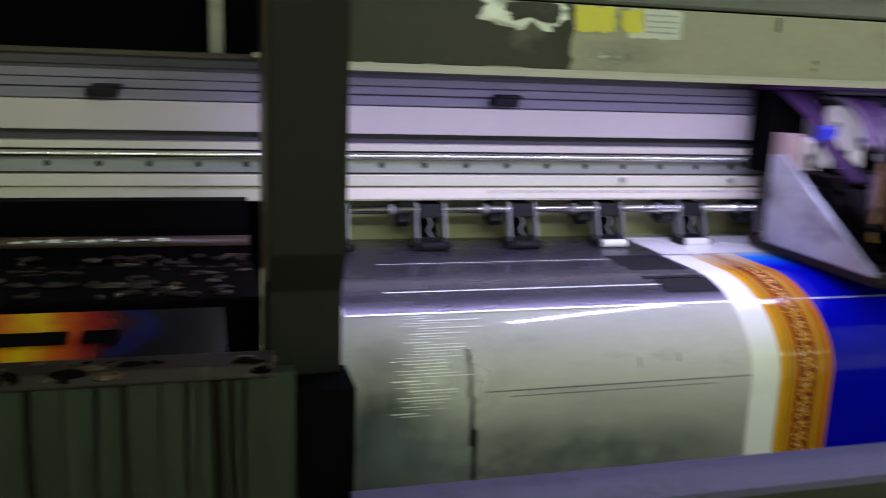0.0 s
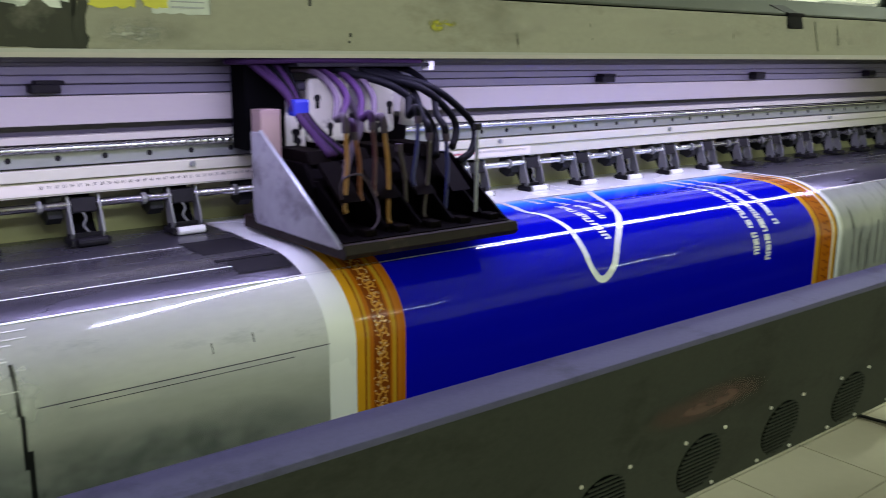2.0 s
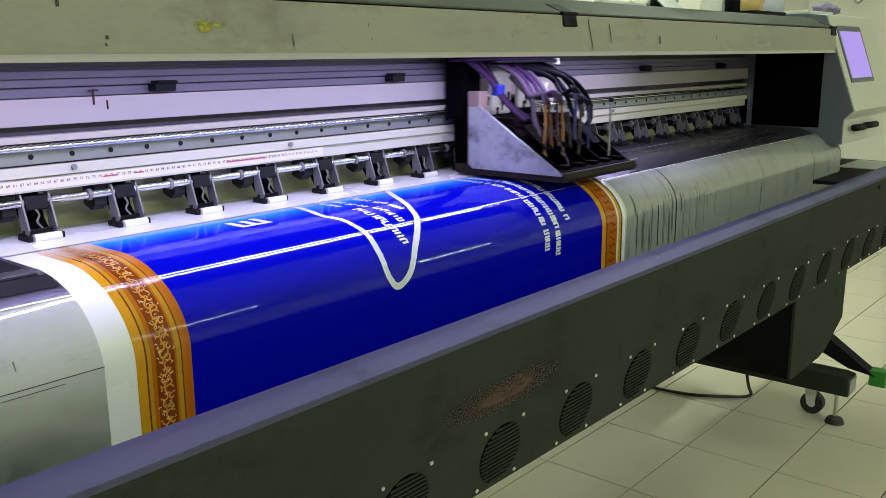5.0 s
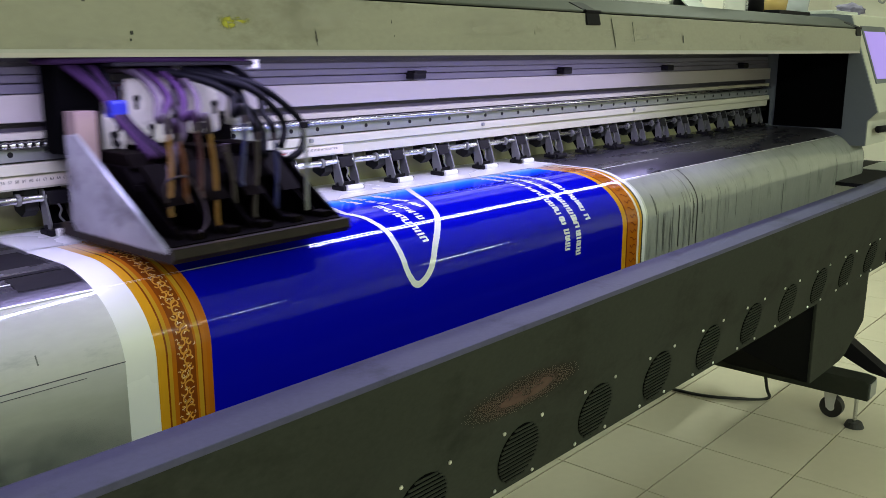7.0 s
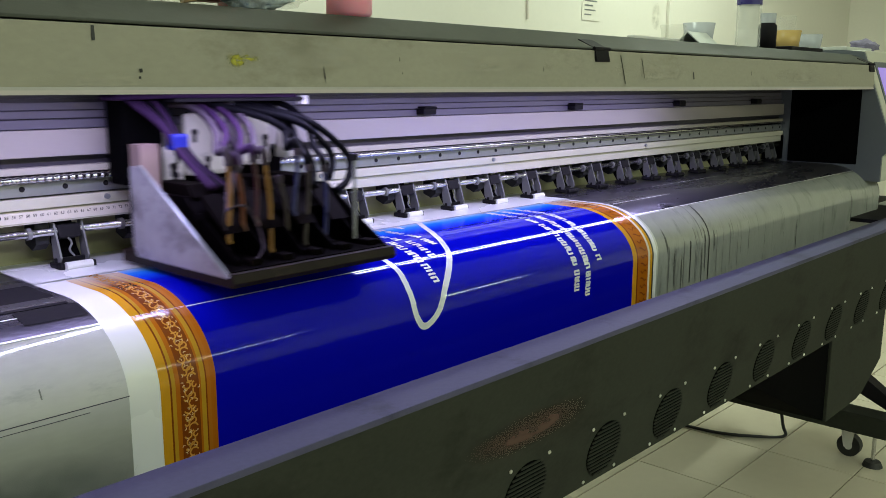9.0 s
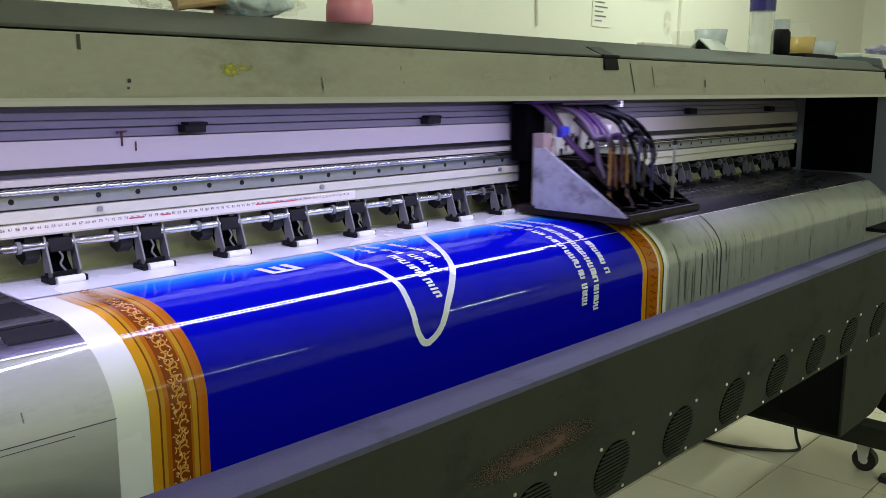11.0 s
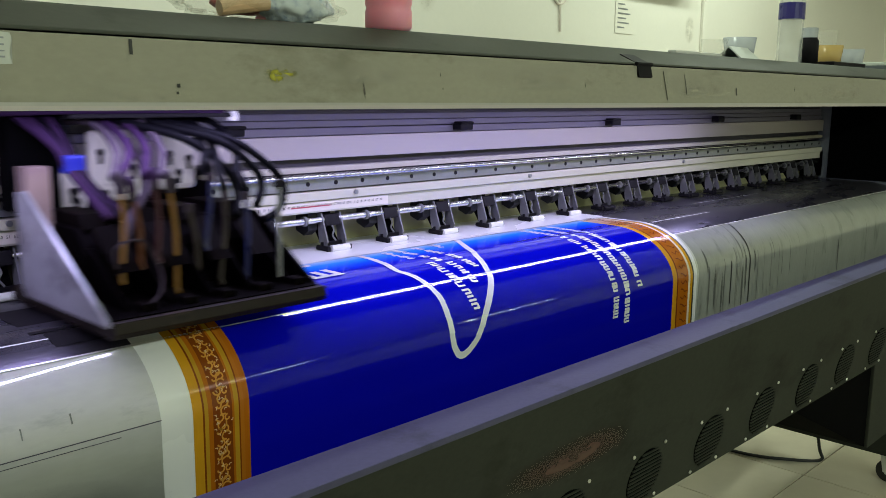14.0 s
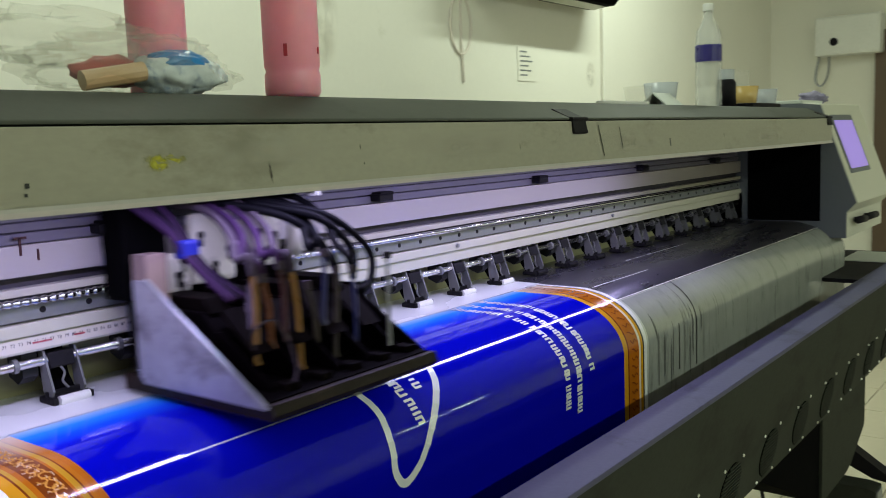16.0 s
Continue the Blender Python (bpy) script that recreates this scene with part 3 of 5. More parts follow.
torn("dark_film", 0.029, 0.283, 0.06, 0.99, 3, M_DARKCOVER, "dark grey dirty film over the cover's end", 0.0004, (0.006, 0.02))
torn("torn_patch", 0.183, 0.273, 0.66, 0.99, 5, M_BARE, "torn shiny scrap of film", 0.0008, (0.007, 0.10), 14)
torn("torn_patch", 0.210, 0.266, 0.74, 0.99, 6, M_DARKCOVER, "", 0.0012, (0.006, 0.07), 10)
torn("torn_patch", 0.274, 0.284, 0.10, 0.75, 7, M_DARKCOVER, "", 0.0012, (0.004, 0.03), 6)
on_cover("grime", 0.283, 0.418, 0.05, 0.62, M_GRIME, 0.0006, "dark grime")
on_cover("cover_edge", 0.030, 3.27, 0.0, 0.055, surface("pale_cover_edge", (0.42, 0.41, 0.40), 0.4, 0.1, 0.15, 5, 80), label="pale folded lower edge")
torn("label", 0.288, 0.336, 0.62, 0.99, 8, M_YELLOW, "torn yellow sticker", 0.0010, (0.002, 0.03), 10)
torn("label", 0.344, 0.370, 0.64, 0.96, 9, M_YELLOW, "", 0.0012, (0.003, 0.03), 6)
torn("label", 0.353, 0.418, 0.56, 0.99, 10, M_LABEL, "pale warning sticker, worn past reading", 0.0008, (0.002, 0.02), 10)
for a, b in ((0.64, 0.665), (0.72, 0.74), (0.80, 0.825), (0.89, 0.915)):
    on_cover("printed_line", 0.374, 0.412, a, b, M_GREYARM, 0.0014, thick=0.0003)
on_cover("scraped_patch", 0.293, 0.373, 0.06, 0.52, stain_material("pale_scrape", (0.50, 0.50, 0.45), 6, 0.42, 0.66, (1, 0, 1)))
torn("paint_mark", 0.722, 0.768, 0.50, 0.60, 12, M_OLIVEPAINT, "brushed olive-yellow paint mark", 0.0005, (0.004, 0.06), 12)
torn("paint_mark", 0.724, 0.748, 0.42, 0.56, 13, M_OLIVEPAINT, "", 0.0007, (0.004, 0.06), 8)
on_cover("paint_mark", 0.716, 0.723, 0.48, 0.62, M_GRIME)
for xa, xb, ua, ub, m in ((0.47, 0.62, 0.0, 0.30, M_GRIME_PALE), (0.80, 0.97, 0.35, 0.80, M_GRIME_PALE), (1.10, 1.42, 0.30, 0.90, M_GRIME_PALE), (1.64, 1.98, 0.15, 0.9, M_GRIME_PALE), (2.45, 2.8, 0.1, 0.8, M_GRIME_PALE)):
    on_cover("grime", xa, xb, ua, ub, m, 0.0005, thick=0.0003)
M_SCRATCH = stain_material("worn_scratch", (0.05, 0.045, 0.035), 7, 0.30, 0.55, (0.3, 0, 1))
for x, lean, u0, u1, w in ((0.600, 4, 0.28, 0.34, 0.004), (0.598, 0, 0.18, 0.22, 0.003), (0.880, 12, 0.10, 0.45, 0.005), (1.676, 25, 0.12, 0.92, 0.003), (1.757, 22, 0.28, 0.84, 0.0025), (1.985, 12, 0.28, 0.50, 0.006), (1.03, 2, 0.55, 0.66, 0.003), (1.035, 2, 0.30, 0.36, 0.003), (1.40, 10, 0.4, 0.55, 0.003), (2.30, 14, 0.4, 0.6, 0.004), (0.545, 0, 0.75, 0.97, 0.004)):
    ob = on_cover("scratch", -w / 2, w / 2, u0, u1, M_INK if w == 0.006 or (x < 0.61 and w < 0.0045) else M_DARKCOVER if lean > 20 else M_SCRATCH, 0.0009, thick=0.0003)
    mid = (u0 + u1) / 2 * COVER_LEN
    ob.matrix_local = pose(0, *COVER_LOW, -SLOPE, 0, 0) @ Matrix.Translation((x, 0, mid)) @ Matrix.Rotation(math.radians(-lean * 0.7), 4, "Y") @ Matrix.Translation((0, 0, -mid))
for x in (1.572, 3.225):
    hg = part("hinge", prism([(0.198, 1.352), (0.194, 1.354), (0.200, 1.379), (0.240, 1.398), (0.243, 1.392), (0.206, 1.374)], x, x + 0.048, 0.001), M_BLACK, printer, "small black hinge over the joint")
    part("hinge_pin", rod((x - 0.003, 0.200, 1.378), (x + 0.051, 0.200, 1.378), 0.0042, 8), M_BLACK, hg)

# light strip under the cover
strip = part("light_strip", box(-0.05, 2.36, 0.314, 0.330, 1.304, 1.310), M_FIXTURE, printer, "strip of violet-white diodes under the cover")
bm = bmesh.new()
for k in range(142):
    box(-0.03 + 0.0168 * k, -0.026 + 0.0168 * k, 0.320, 0.324, 1.3010, 1.3038, 0, bm)
tagged(part("diodes", bm, M_DIODE, strip), kind="stuff")
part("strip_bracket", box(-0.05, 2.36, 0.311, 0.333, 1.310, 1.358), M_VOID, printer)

# ---- pressure rollers ----


M_CHEEK = surface("grey_cheek_steel", (0.20, 0.20, 0.21), 0.45, 0.3, 0.2, 14, 120, 0.1, (0.03, 0.03, 0.03), 0.3, 20, spec=0.2)


def pressure_roller(xc):
    pr = new("pressure_roller")
    pr.parent = printer
    pr.location = (xc, 0, 0)
    for sx in (-0.052, -0.010):
        part("cheek", prism([(0.518, 1.106), (0.506, 1.106), (0.488, 1.056), (0.494, 1.045), (0.512, 1.052)], sx, sx + 0.003), M_CHEEK, pr)
    part("arm", prism([(0.534, 1.104), (0.528, 1.106), (0.516, 1.068), (0.498, 1.046), (0.512, 1.043), (0.534, 1.075)], -0.046, -0.014), M_VOID, pr)
    part("clamp", prism([(0.518, 1.103), (0.503, 1.103), (0.497, 1.084), (0.512, 1.080)], -0.047, -0.013, 0.002), M_BLACK, pr)
    part("spring", hose([(-0.036, 0.500, 1.088), (-0.030, 0.497, 1.076), (-0.034, 0.496, 1.066), (-0.028, 0.494, 1.056)], 0.0016, 6), M_CHEEK, pr)
    part("bracket", prism([(0.548, 1.106), (0.548, 1.074), (0.526, 1.066), (0.512, 1.076), (0.512, 1.106)], -0.076, -0.056), M_DARKARM, pr)
    part("toe", box(-0.057, -0.003, 0.490, 0.516, 1.0395, 1.0485, 0.003), M_BLACK, pr)
    part("toe_rib", box(-0.055, -0.005, 0.499, 0.504, 1.0480, 1.0545, 0.001), M_BLACK, pr)
    part("roller", rod((-0.047, 0.4840, 1.0440), (-0.007, 0.4840, 1.0440), 0.0062, 12), M_WHITEROLL if 0.45 < xc < 1.87 else M_BLACK, pr)
    part("roller_fork", box(-0.056, -0.049, 0.482, 0.496, 1.0395, 1.0485, 0.001), M_BLACK, pr)
    part("roller_fork", box(-0.005, -0.001, 0.482, 0.496, 1.0395, 1.0485, 0.001), M_BLACK, pr)
    part("collar", rod((0.052, 0.508, 1.094), (0.058, 0.508, 1.094), 0.009, 12), M_CHEEK, pr)


for k in range(-5, 18):
    pressure_roller(0.812 + 0.1425 * k)

# ---- banner ----
XL, XR = 0.549, 1.816
S_PRINT = 0.078
banner = thing("banner", "glossy blue banner with gold frame border, being printed over the platen", "banner")


def banner_blue():
    """Blue ink that thickens pass by pass from the printing line forward."""
    m = surface("blue_ink_film", (0.0035, 0.004, 0.46), -0.01, 0, 0.05, 2, 40, 0.003, coat=0.0, spec=0.24)
    n, l, b = m.node_tree.nodes, m.node_tree.links, m.node_tree.nodes["Principled BSDF"]
    tc = n.new("ShaderNodeTexCoord")
    sp = n.new("ShaderNodeSeparateXYZ")
    l.new(tc.outputs["Object"], sp.inputs[0])
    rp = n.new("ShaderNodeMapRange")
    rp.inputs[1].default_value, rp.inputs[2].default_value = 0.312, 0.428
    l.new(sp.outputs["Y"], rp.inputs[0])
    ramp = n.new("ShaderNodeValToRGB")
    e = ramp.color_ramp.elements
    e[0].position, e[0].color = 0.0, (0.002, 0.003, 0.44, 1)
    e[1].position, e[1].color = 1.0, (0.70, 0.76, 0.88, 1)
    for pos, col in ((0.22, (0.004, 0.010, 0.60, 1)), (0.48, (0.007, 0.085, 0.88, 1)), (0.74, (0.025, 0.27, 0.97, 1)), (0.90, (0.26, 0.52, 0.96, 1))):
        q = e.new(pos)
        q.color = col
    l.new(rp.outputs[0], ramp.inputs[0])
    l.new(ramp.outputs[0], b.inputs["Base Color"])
    return m


M_BLUE = banner_blue()


def print_colour(name, colour, vary=0.15):
    """Printed colour that thickens pass by pass from the printing line forward."""
    m = surface(name, colour, 0.12, 0, vary, 30, 160, 0.01, stretch=(1, 0.3, 0.3), spec=0.3)
    n, l, b = m.node_tree.nodes, m.node_tree.links, m.node_tree.nodes["Principled BSDF"]
    src = b.inputs["Base Color"].links[0].from_socket
    tc = n.new("ShaderNodeTexCoord")
    sp_ = n.new("ShaderNodeSeparateXYZ")
    l.new(tc.outputs["Object"], sp_.inputs[0])
    rp = n.new("ShaderNodeMapRange")
    rp.inputs[1].default_value, rp.inputs[2].default_value, rp.inputs[4].default_value = 0.33, 0.425, 0.8
    l.new(sp_.outputs["Y"], rp.inputs[0])
    mx = n.new("ShaderNodeMix")
    mx.data_type = "RGBA"
    mx.inputs[7].default_value = (0.80, 0.72, 0.60, 1)
    l.new(rp.outputs[0], mx.inputs[0])
    l.new(src, mx.inputs[6])
    l.new(mx.outputs[2], b.inputs["Base Color"])
    return m


M_G1 = print_colour("gold_print", (0.62, 0.30, 0.015))
M_G2 = print_colour("orange_print", (0.44, 0.13, 0.008))
M_G3 = print_colour("brown_print", (0.21, 0.050, 0.007), 0.45)
M_G4 = print_colour("ochre_print", (0.50, 0.27, 0.02))
M_G5 = print_colour("deep_orange_print", (0.46, 0.15, 0.012))
M_G6 = print_colour("cream_print", (0.80, 0.68, 0.50))
M_CURL = print_colour("gold_curl_print", (0.66, 0.30, 0.05), 0.3)
M_CURL2 = print_colour("pale_curl_print", (0.78, 0.52, 0.26), 0.3)
laid("film", XL, XR, -0.10, S_END, 0.0006, M_WHITEFILM, banner, "white film margin")
laid("unprinted_film", XL, XR, -0.10, S_PRINT, 0.0024, M_WHITEFILM, banner, steps=20)
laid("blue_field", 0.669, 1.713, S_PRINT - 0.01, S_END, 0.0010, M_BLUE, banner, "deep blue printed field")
for xa, xb, m in ((0.590, 0.603, M_G1), (0.603, 0.6055, M_G3), (0.6055, 0.6108, M_G4), (0.6108, 0.617, M_G2), (0.617, 0.644, M_G3), (0.644, 0.6470, M_G2), (0.6470, 0.6535, M_G4), (0.6535, 0.6555, M_G3), (0.6555, 0.661, M_G5), (0.661, 0.669, M_G2),
                  (1.713, 1.730, M_G1), (1.730, 1.735, M_G3), (1.735, 1.778, M_G2), (1.778, 1.786, M_G6), (1.786, 1.796, M_G1), (1.796, 1.8015, M_INK)):
    laid("border_stripe", xa, xb, S_PRINT + 0.004, S_END, 0.0010, m, banner)

MOVERS = []


def riding(name, bm_flat, s, material, parent, label=""):
    """A flat rigid piece of the print (x along the platen, y = along the feed from s) that rides forward with the film."""
    ob = part(name, bm_flat, material, parent, label)
    MOVERS.append((ob, s))
    return ob


def seat(s, lift=0.0015):
    p, n = platen_point(s)
    along = Vector((0, n.z, -n.y))  # back along the film
    m = Matrix(((1, 0, 0), (0, along.y, n.y), (0, along.z, n.z))).to_4x4()
    return Matrix.Translation(p + n * lift) @ m


def ribbon(points, width, bm=None):
    """A flat band along (x, y) points."""
    bm = bm or bmesh.new()
    P = [Vector((x, y)) for x, y in points]
    pairs = []
    for i, p in enumerate(P):
        d = (P[min(i + 1, len(P) - 1)] - P[max(i - 1, 0)]).normalized()
        nn = Vector((-d.y, d.x)) * width / 2
        pairs.append((bm.verts.new((p.x + nn.x, p.y + nn.y, 0)), bm.verts.new((p.x - nn.x, p.y - nn.y, 0))))
    for a, b in zip(pairs, pairs[1:]):
        bm.faces.new((a[0], b[0], b[1], a[1]))
    return bm


def smooth_line(points, steps=8):
    P = [Vector(p) for p in points]
    P = [2 * P[0] - P[1]] + P + [2 * P[-1] - P[-2]]
    out = []
    for i in range(1, len(P) - 2):
        a, b, c, d = P[i - 1:i + 3]
        for k in range(steps):
            t = k / steps
            out.append(0.5 * (2 * b + (c - a) * t + (2 * a - 5 * b + 4 * c - d) * t * t + (3 * b - a - 3 * c + d) * t ** 3))
    out.append(P[-2])
    return out


M_WHITEINK = surface("white_print", (0.78, 0.80, 0.84), 0.2, 0, 0.03, 20, 100, 0.01)
# the white outline, cut into short rigid pieces
LOOP = ((1.058, 0.02), (1.056, 0.070), (1.047, 0.120), (1.030, 0.168), (1.041, 0.2015), (1.048, 0.235), (1.049, 0.265), (1.044, 0.298), (1.043, 0.333), (1.0505, 0.351), (1.0615, 0.359), (1.078, 0.355), (1.100, 0.337), (1.126, 0.305), (1.156, 0.276), (1.188, 0.241), (1.203, 0.2125), (1.232, 0.160), (1.300, 0.058), (1.34, 0.0))
line = smooth_line(LOOP, 8)
for i in range(0, len(line) - 1, 4):
    seg = line[i:i + 6] if i + 6 <= len(line) else line[i:]
    if len(seg) < 2:
        continue
    s0 = sum(p.y for p in seg) / len(seg)
    riding("outline_piece", ribbon([(p.x, s0 - p.y) for p in seg], 0.0115), s0, M_WHITEINK, banner)


def bar(w, h, bm=None, x=0, y=0):
    bm = bm or bmesh.new()
    r = min(w, h) * 0.35
    ring = []
    for cx, cy, a0 in ((w / 2 - r, h / 2 - r, 0), (-w / 2 + r, h / 2 - r, 90), (-w / 2 + r, -h / 2 + r, 180), (w / 2 - r, -h / 2 + r, 270)):
        for k in range(4):
            a = radians(a0 + 30 * k)
            ring.append(bm.verts.new((x + cx + r * math.cos(a), y + cy + r * math.sin(a), 0)))
    bm.faces.new(ring)
    return bm


def text_line(x, s0, s1, height, pitch, seed, bend=0.0):
    """Writing that cannot be read: small bars, one for each sign, in a row along the feed."""
    rr = random.Random(seed)
    s = s0
    while s < s1:
        w = pitch * rr.choice((0.55, 0.75, 0.75, 0.95))
        bm = bar(height * rr.uniform(0.8, 1.05), 0.0042, None, 0, w * 0.38)
        bar(height * rr.uniform(0.7, 1.0), 0.0042, bm, rr.uniform(-0.002, 0.002), -w * 0.30)
        if rr.random() < 0.75:
            bar(0.0042, w * 0.9, bm, rr.choice((-1, 1)) * height * 0.38, 0)
        riding("text_bar", bm, s, M_WHITEINK, banner).location.x = x
        s += w * 1.25
        if rr.random() < 0.10:
            s += pitch * 0.6


text_line(1.499, 0.045, 0.377, 0.0190, 0.0125, 11)
text_line(1.538, 0.035, 0.395, 0.0190, 0.0125, 12)
text_line(1.583, 0.038, 0.332, 0.0190, 0.0125, 13)
text_line(1.110, 0.030, 0.128, 0.0155, 0.0110, 21)
text_line(1.140, 0.040, 0.168, 0.0155, 0.0110, 22)
text_line(1.112, 0.172, 0.292, 0.0185, 0.0150, 23)
text_line(1.148, 0.184, 0.250, 0.0170, 0.0140, 24)
text_line(1.185, 0.058, 0.205, 0.0155, 0.0110, 25)
text_line(1.232, 0.035, 0.085, 0.0140, 0.0130, 26)
# a block letter and the next one coming from under the carriage
bm = bmesh.new()
for xa, xb, ya, yb in ((0, 0.060, -0.050, -0.039), (0, 0.013, -0.039, 0), (0.0235, 0.0365, -0.039, -0.004), (0.047, 0.060, -0.039, 0)):
    vs = [bm.verts.new(v) for v in ((xa, ya, 0), (xb, ya, 0), (xb, yb, 0), (xa, yb, 0))]
    bm.faces.new(vs)
lt = riding("letter", bm, 0.101, M_WHITEINK, banner, "white block capital letter E")
lt.location.x = 0.882
bm = bmesh.new()
for a, b, c, d in (((0, 0), (0.06, 0), (0.06, 0.012), (0, 0.012)), ((0, 0.040), (0.06, 0.040), (0.06, 0.052), (0, 0.052)), ((0, 0.012), (0.014, 0.012), (0.06, 0.040), (0.046, 0.040))):
    bm.faces.new([bm.verts.new((*v, 0)) for v in (a, b, c, d)])
lt2 = riding("letter", bm, 0.066, M_WHITEINK, banner, "white block capital letter N")
lt2.location.x = 0.882
# carved ornament of the frame border: curls in rigid lengths
rr = random.Random(8)
k = 0
s = 0.03
while s < S_END - 0.01:
    flip = 1 if k % 2 else -1
    bm = bmesh.new()
    for a0, r, cx, cy in ((20, 0.0078, 0.002, 0.003), (190, 0.0062, -0.004, -0.004), (90, 0.0044, 0.006, -0.006)):
        pts = []
        for q in range(9):
            a = radians(a0 + flip * (q * 34 + rr.uniform(-8, 8)))
            rad = r * (1 - 0.07 * q)
            pts.append((flip * cx + rad * math.cos(a), cy + rad * math.sin(a)))
        ribbon(pts, 0.0022, bm)
    riding("ornament", bm, s, M_CURL, banner).location.x = 0.6305 + rr.uniform(-0.0015, 0.0015)
    bm = bmesh.new()
    for q in range(5):
        x, y, a = rr.uniform(-0.011, 0.011), rr.uniform(-0.008, 0.008), rr.uniform(0, 3.1)
        ribbon([(x, y), (x + 0.0024 * math.cos(a), y + 0.0024 * math.sin(a)), (x + 0.004 * math.cos(a + 0.7), y + 0.004 * math.sin(a + 0.7))], 0.0011, bm)
    riding("ornament", bm, s + 0.004, M_CURL2, banner).location.x = 0.6305
    bm = bmesh.new()
    ribbon([(-0.012, 0.004), (-0.004, -0.003 * flip), (0.006, 0.004 * flip), (0.013, -0.002)], 0.0028, bm)
    riding("ornament", bm, s, M_G3, banner).location.x = 1.757
    s += 0.0165
    k += 1

# ---- carriage ----
carriage = new("carriage")
carriage.parent = printer
CW = 0.295
part("base_plate", prism([(0.178, 1.045), (0.172, 1.052), (0.176, 1.064), (0.46, 1.064), (0.46, 1.045)], 0.0, CW, 0.001), M_CAREDGE, carriage, "ink-caked base plate")
part("base_well", box(0.003, CW - 0.006, 0.186, 0.44, 1.0642, 1.0655), M_CARBLACK, carriage)
sp = part("side_plate", prism([(0.182, 1.058), (0.410, 1.058), (0.420, 1.070), (0.420, 1.190), (0.395, 1.190)], -0.003, 0.001, 0.0008), M_CARRIAGE, carriage, "bare steel triangular side plate with spots")
part("upright", box(0.001, 0.032, 0.395, 0.425, 1.06, 1.222, 0.001), M_COPPER, carriage, "brown upright bracket")
part("side_plate", prism([(0.185, 1.058), (0.440, 1.058), (0.440, 1.150), (0.33, 1.150)], CW - 0.004, CW), M_CARBLACK, carriage)
part("plate_edge", prism([(0.180, 1.0605), (0.183, 1.0605), (0.397, 1.1915), (0.394, 1.1935)], -0.0036, 0.0016), M_GREYARM, carriage)
part("rear_block", box(0.0, 0.065, 0.44, 0.488, 1.16, 1.295, 0.003), M_VOID, carriage)
part("rear_plate", box(0.03, CW, 0.452, 0.488, 1.06, 1.200, 0.002), M_CARBLACK, carriage)
for xa, xb, za, zb in ((0.102, 0.176, 1.166, 1.264), (0.205, 0.262, 1.176, 1.258), (0.062, 0.098, 1.158, 1.214)):
    pl = part("white_plate", box(xa, xb, 0.436, 0.450, za, zb, 0.008), M_WHITEPLATE, carriage, "ink-spattered white plate with holes")
    for hx, hz in (((xa + xb) / 2, za + 0.025), (xa + 0.015, zb - 0.03), (xb - 0.012, za + 0.045), (xa + 0.02, za + 0.012)):
        part("hole", rod((hx, 0.437, hz), (hx, 0.4345, hz), 0.0055, 10), M_BLACK, pl)
        part("ink_spot", box(hx - 0.003, hx + 0.003, 0.4338, 0.437, hz - 0.016, hz, 0.002), M_BLACK, pl)
for k in range(4):
    xa = 0.030 + 0.064 * k
    part("head_block", prism([(0.300, 1.064), (0.300, 1.120), (0.330, 1.150), (0.44, 1.150), (0.44, 1.064)], xa, xa + 0.058, 0.002), M_CARBLACK, carriage)
    part("head_cap", prism([(0.322, 1.148), (0.335, 1.166), (0.42, 1.166), (0.43, 1.148)], xa + 0.008, xa + 0.045, 0.002), M_CARBASE, carriage)
    part("flap", prism([(0.250, 1.104), (0.254, 1.104), (0.312, 1.150), (0.308, 1.153)], xa + 0.012, xa + 0.046), M_CARBASE, carriage)
for k, (x0, z0, x1, z1, m) in enumerate(((0.062, 1.200, 0.055, 1.100, M_INKY), (0.076, 1.190, 0.080, 1.115, M_INKO), (0.105, 1.202, 0.103, 1.120, M_INKM), (0.125, 1.197, 0.127, 1.078, M_INKY), (0.183, 1.208, 0.170, 1.128, M_INKC), (0.204, 1.183, 0.190, 1.080, M_INKK), (0.235, 1.180, 0.230, 1.075, M_INKC), (0.150, 1.17, 0.158, 1.085, M_INKK))):
    tb = part("ink_tube", hose([(x0, 0.268, z0), ((x0 + x1) / 2 + 0.004, 0.266, z0 * 0.55 + z1 * 0.45), (x1, 0.262, z1), (x1, 0.258, z1 - 0.012)], 0.0032, 8), m, carriage, smooth=True)
    part("cap", rod((x0, 0.268, z0 - 0.004), (x0, 0.268, z0 + 0.007), 0.0055, 10), M_GREYHOSE, tb)
part("slim_rod", rod((0.256, 0.224, 1.075), (0.256, 0.222, 1.198), 0.0028, 8), M_GREYARM, carriage)
part("rod_cap", rod((0.256, 0.222, 1.195), (0.256, 0.222, 1.204), 0.0058, 8), M_BLACK, carriage)
rr = random.Random(3)
for k in range(5):
    part("fin", prism([(0.215, 1.064), (0.215, 1.072), (0.300, 1.128), (0.31, 1.128), (0.31, 1.064)], 0.034 + 0.057 * k, 0.038 + 0.057 * k), M_CARBLACK, carriage)
    part("nut", box(0.048 + 0.054 * k, 0.066 + 0.054 * k, 0.20, 0.225, 1.064, 1.074, 0.002), M_CARBASE, carriage)
TOPS = ((0.062, 1.200, M_GREYHOSE), (0.076, 1.190, M_PURPLE), (0.105, 1.202, M_PURPLE), (0.125, 1.197, M_GREYHOSE), (0.183, 1.208, M_BLACKHOSE), (0.204, 1.183, M_BLACKHOSE), (0.235, 1.180, M_BLACKHOSE))
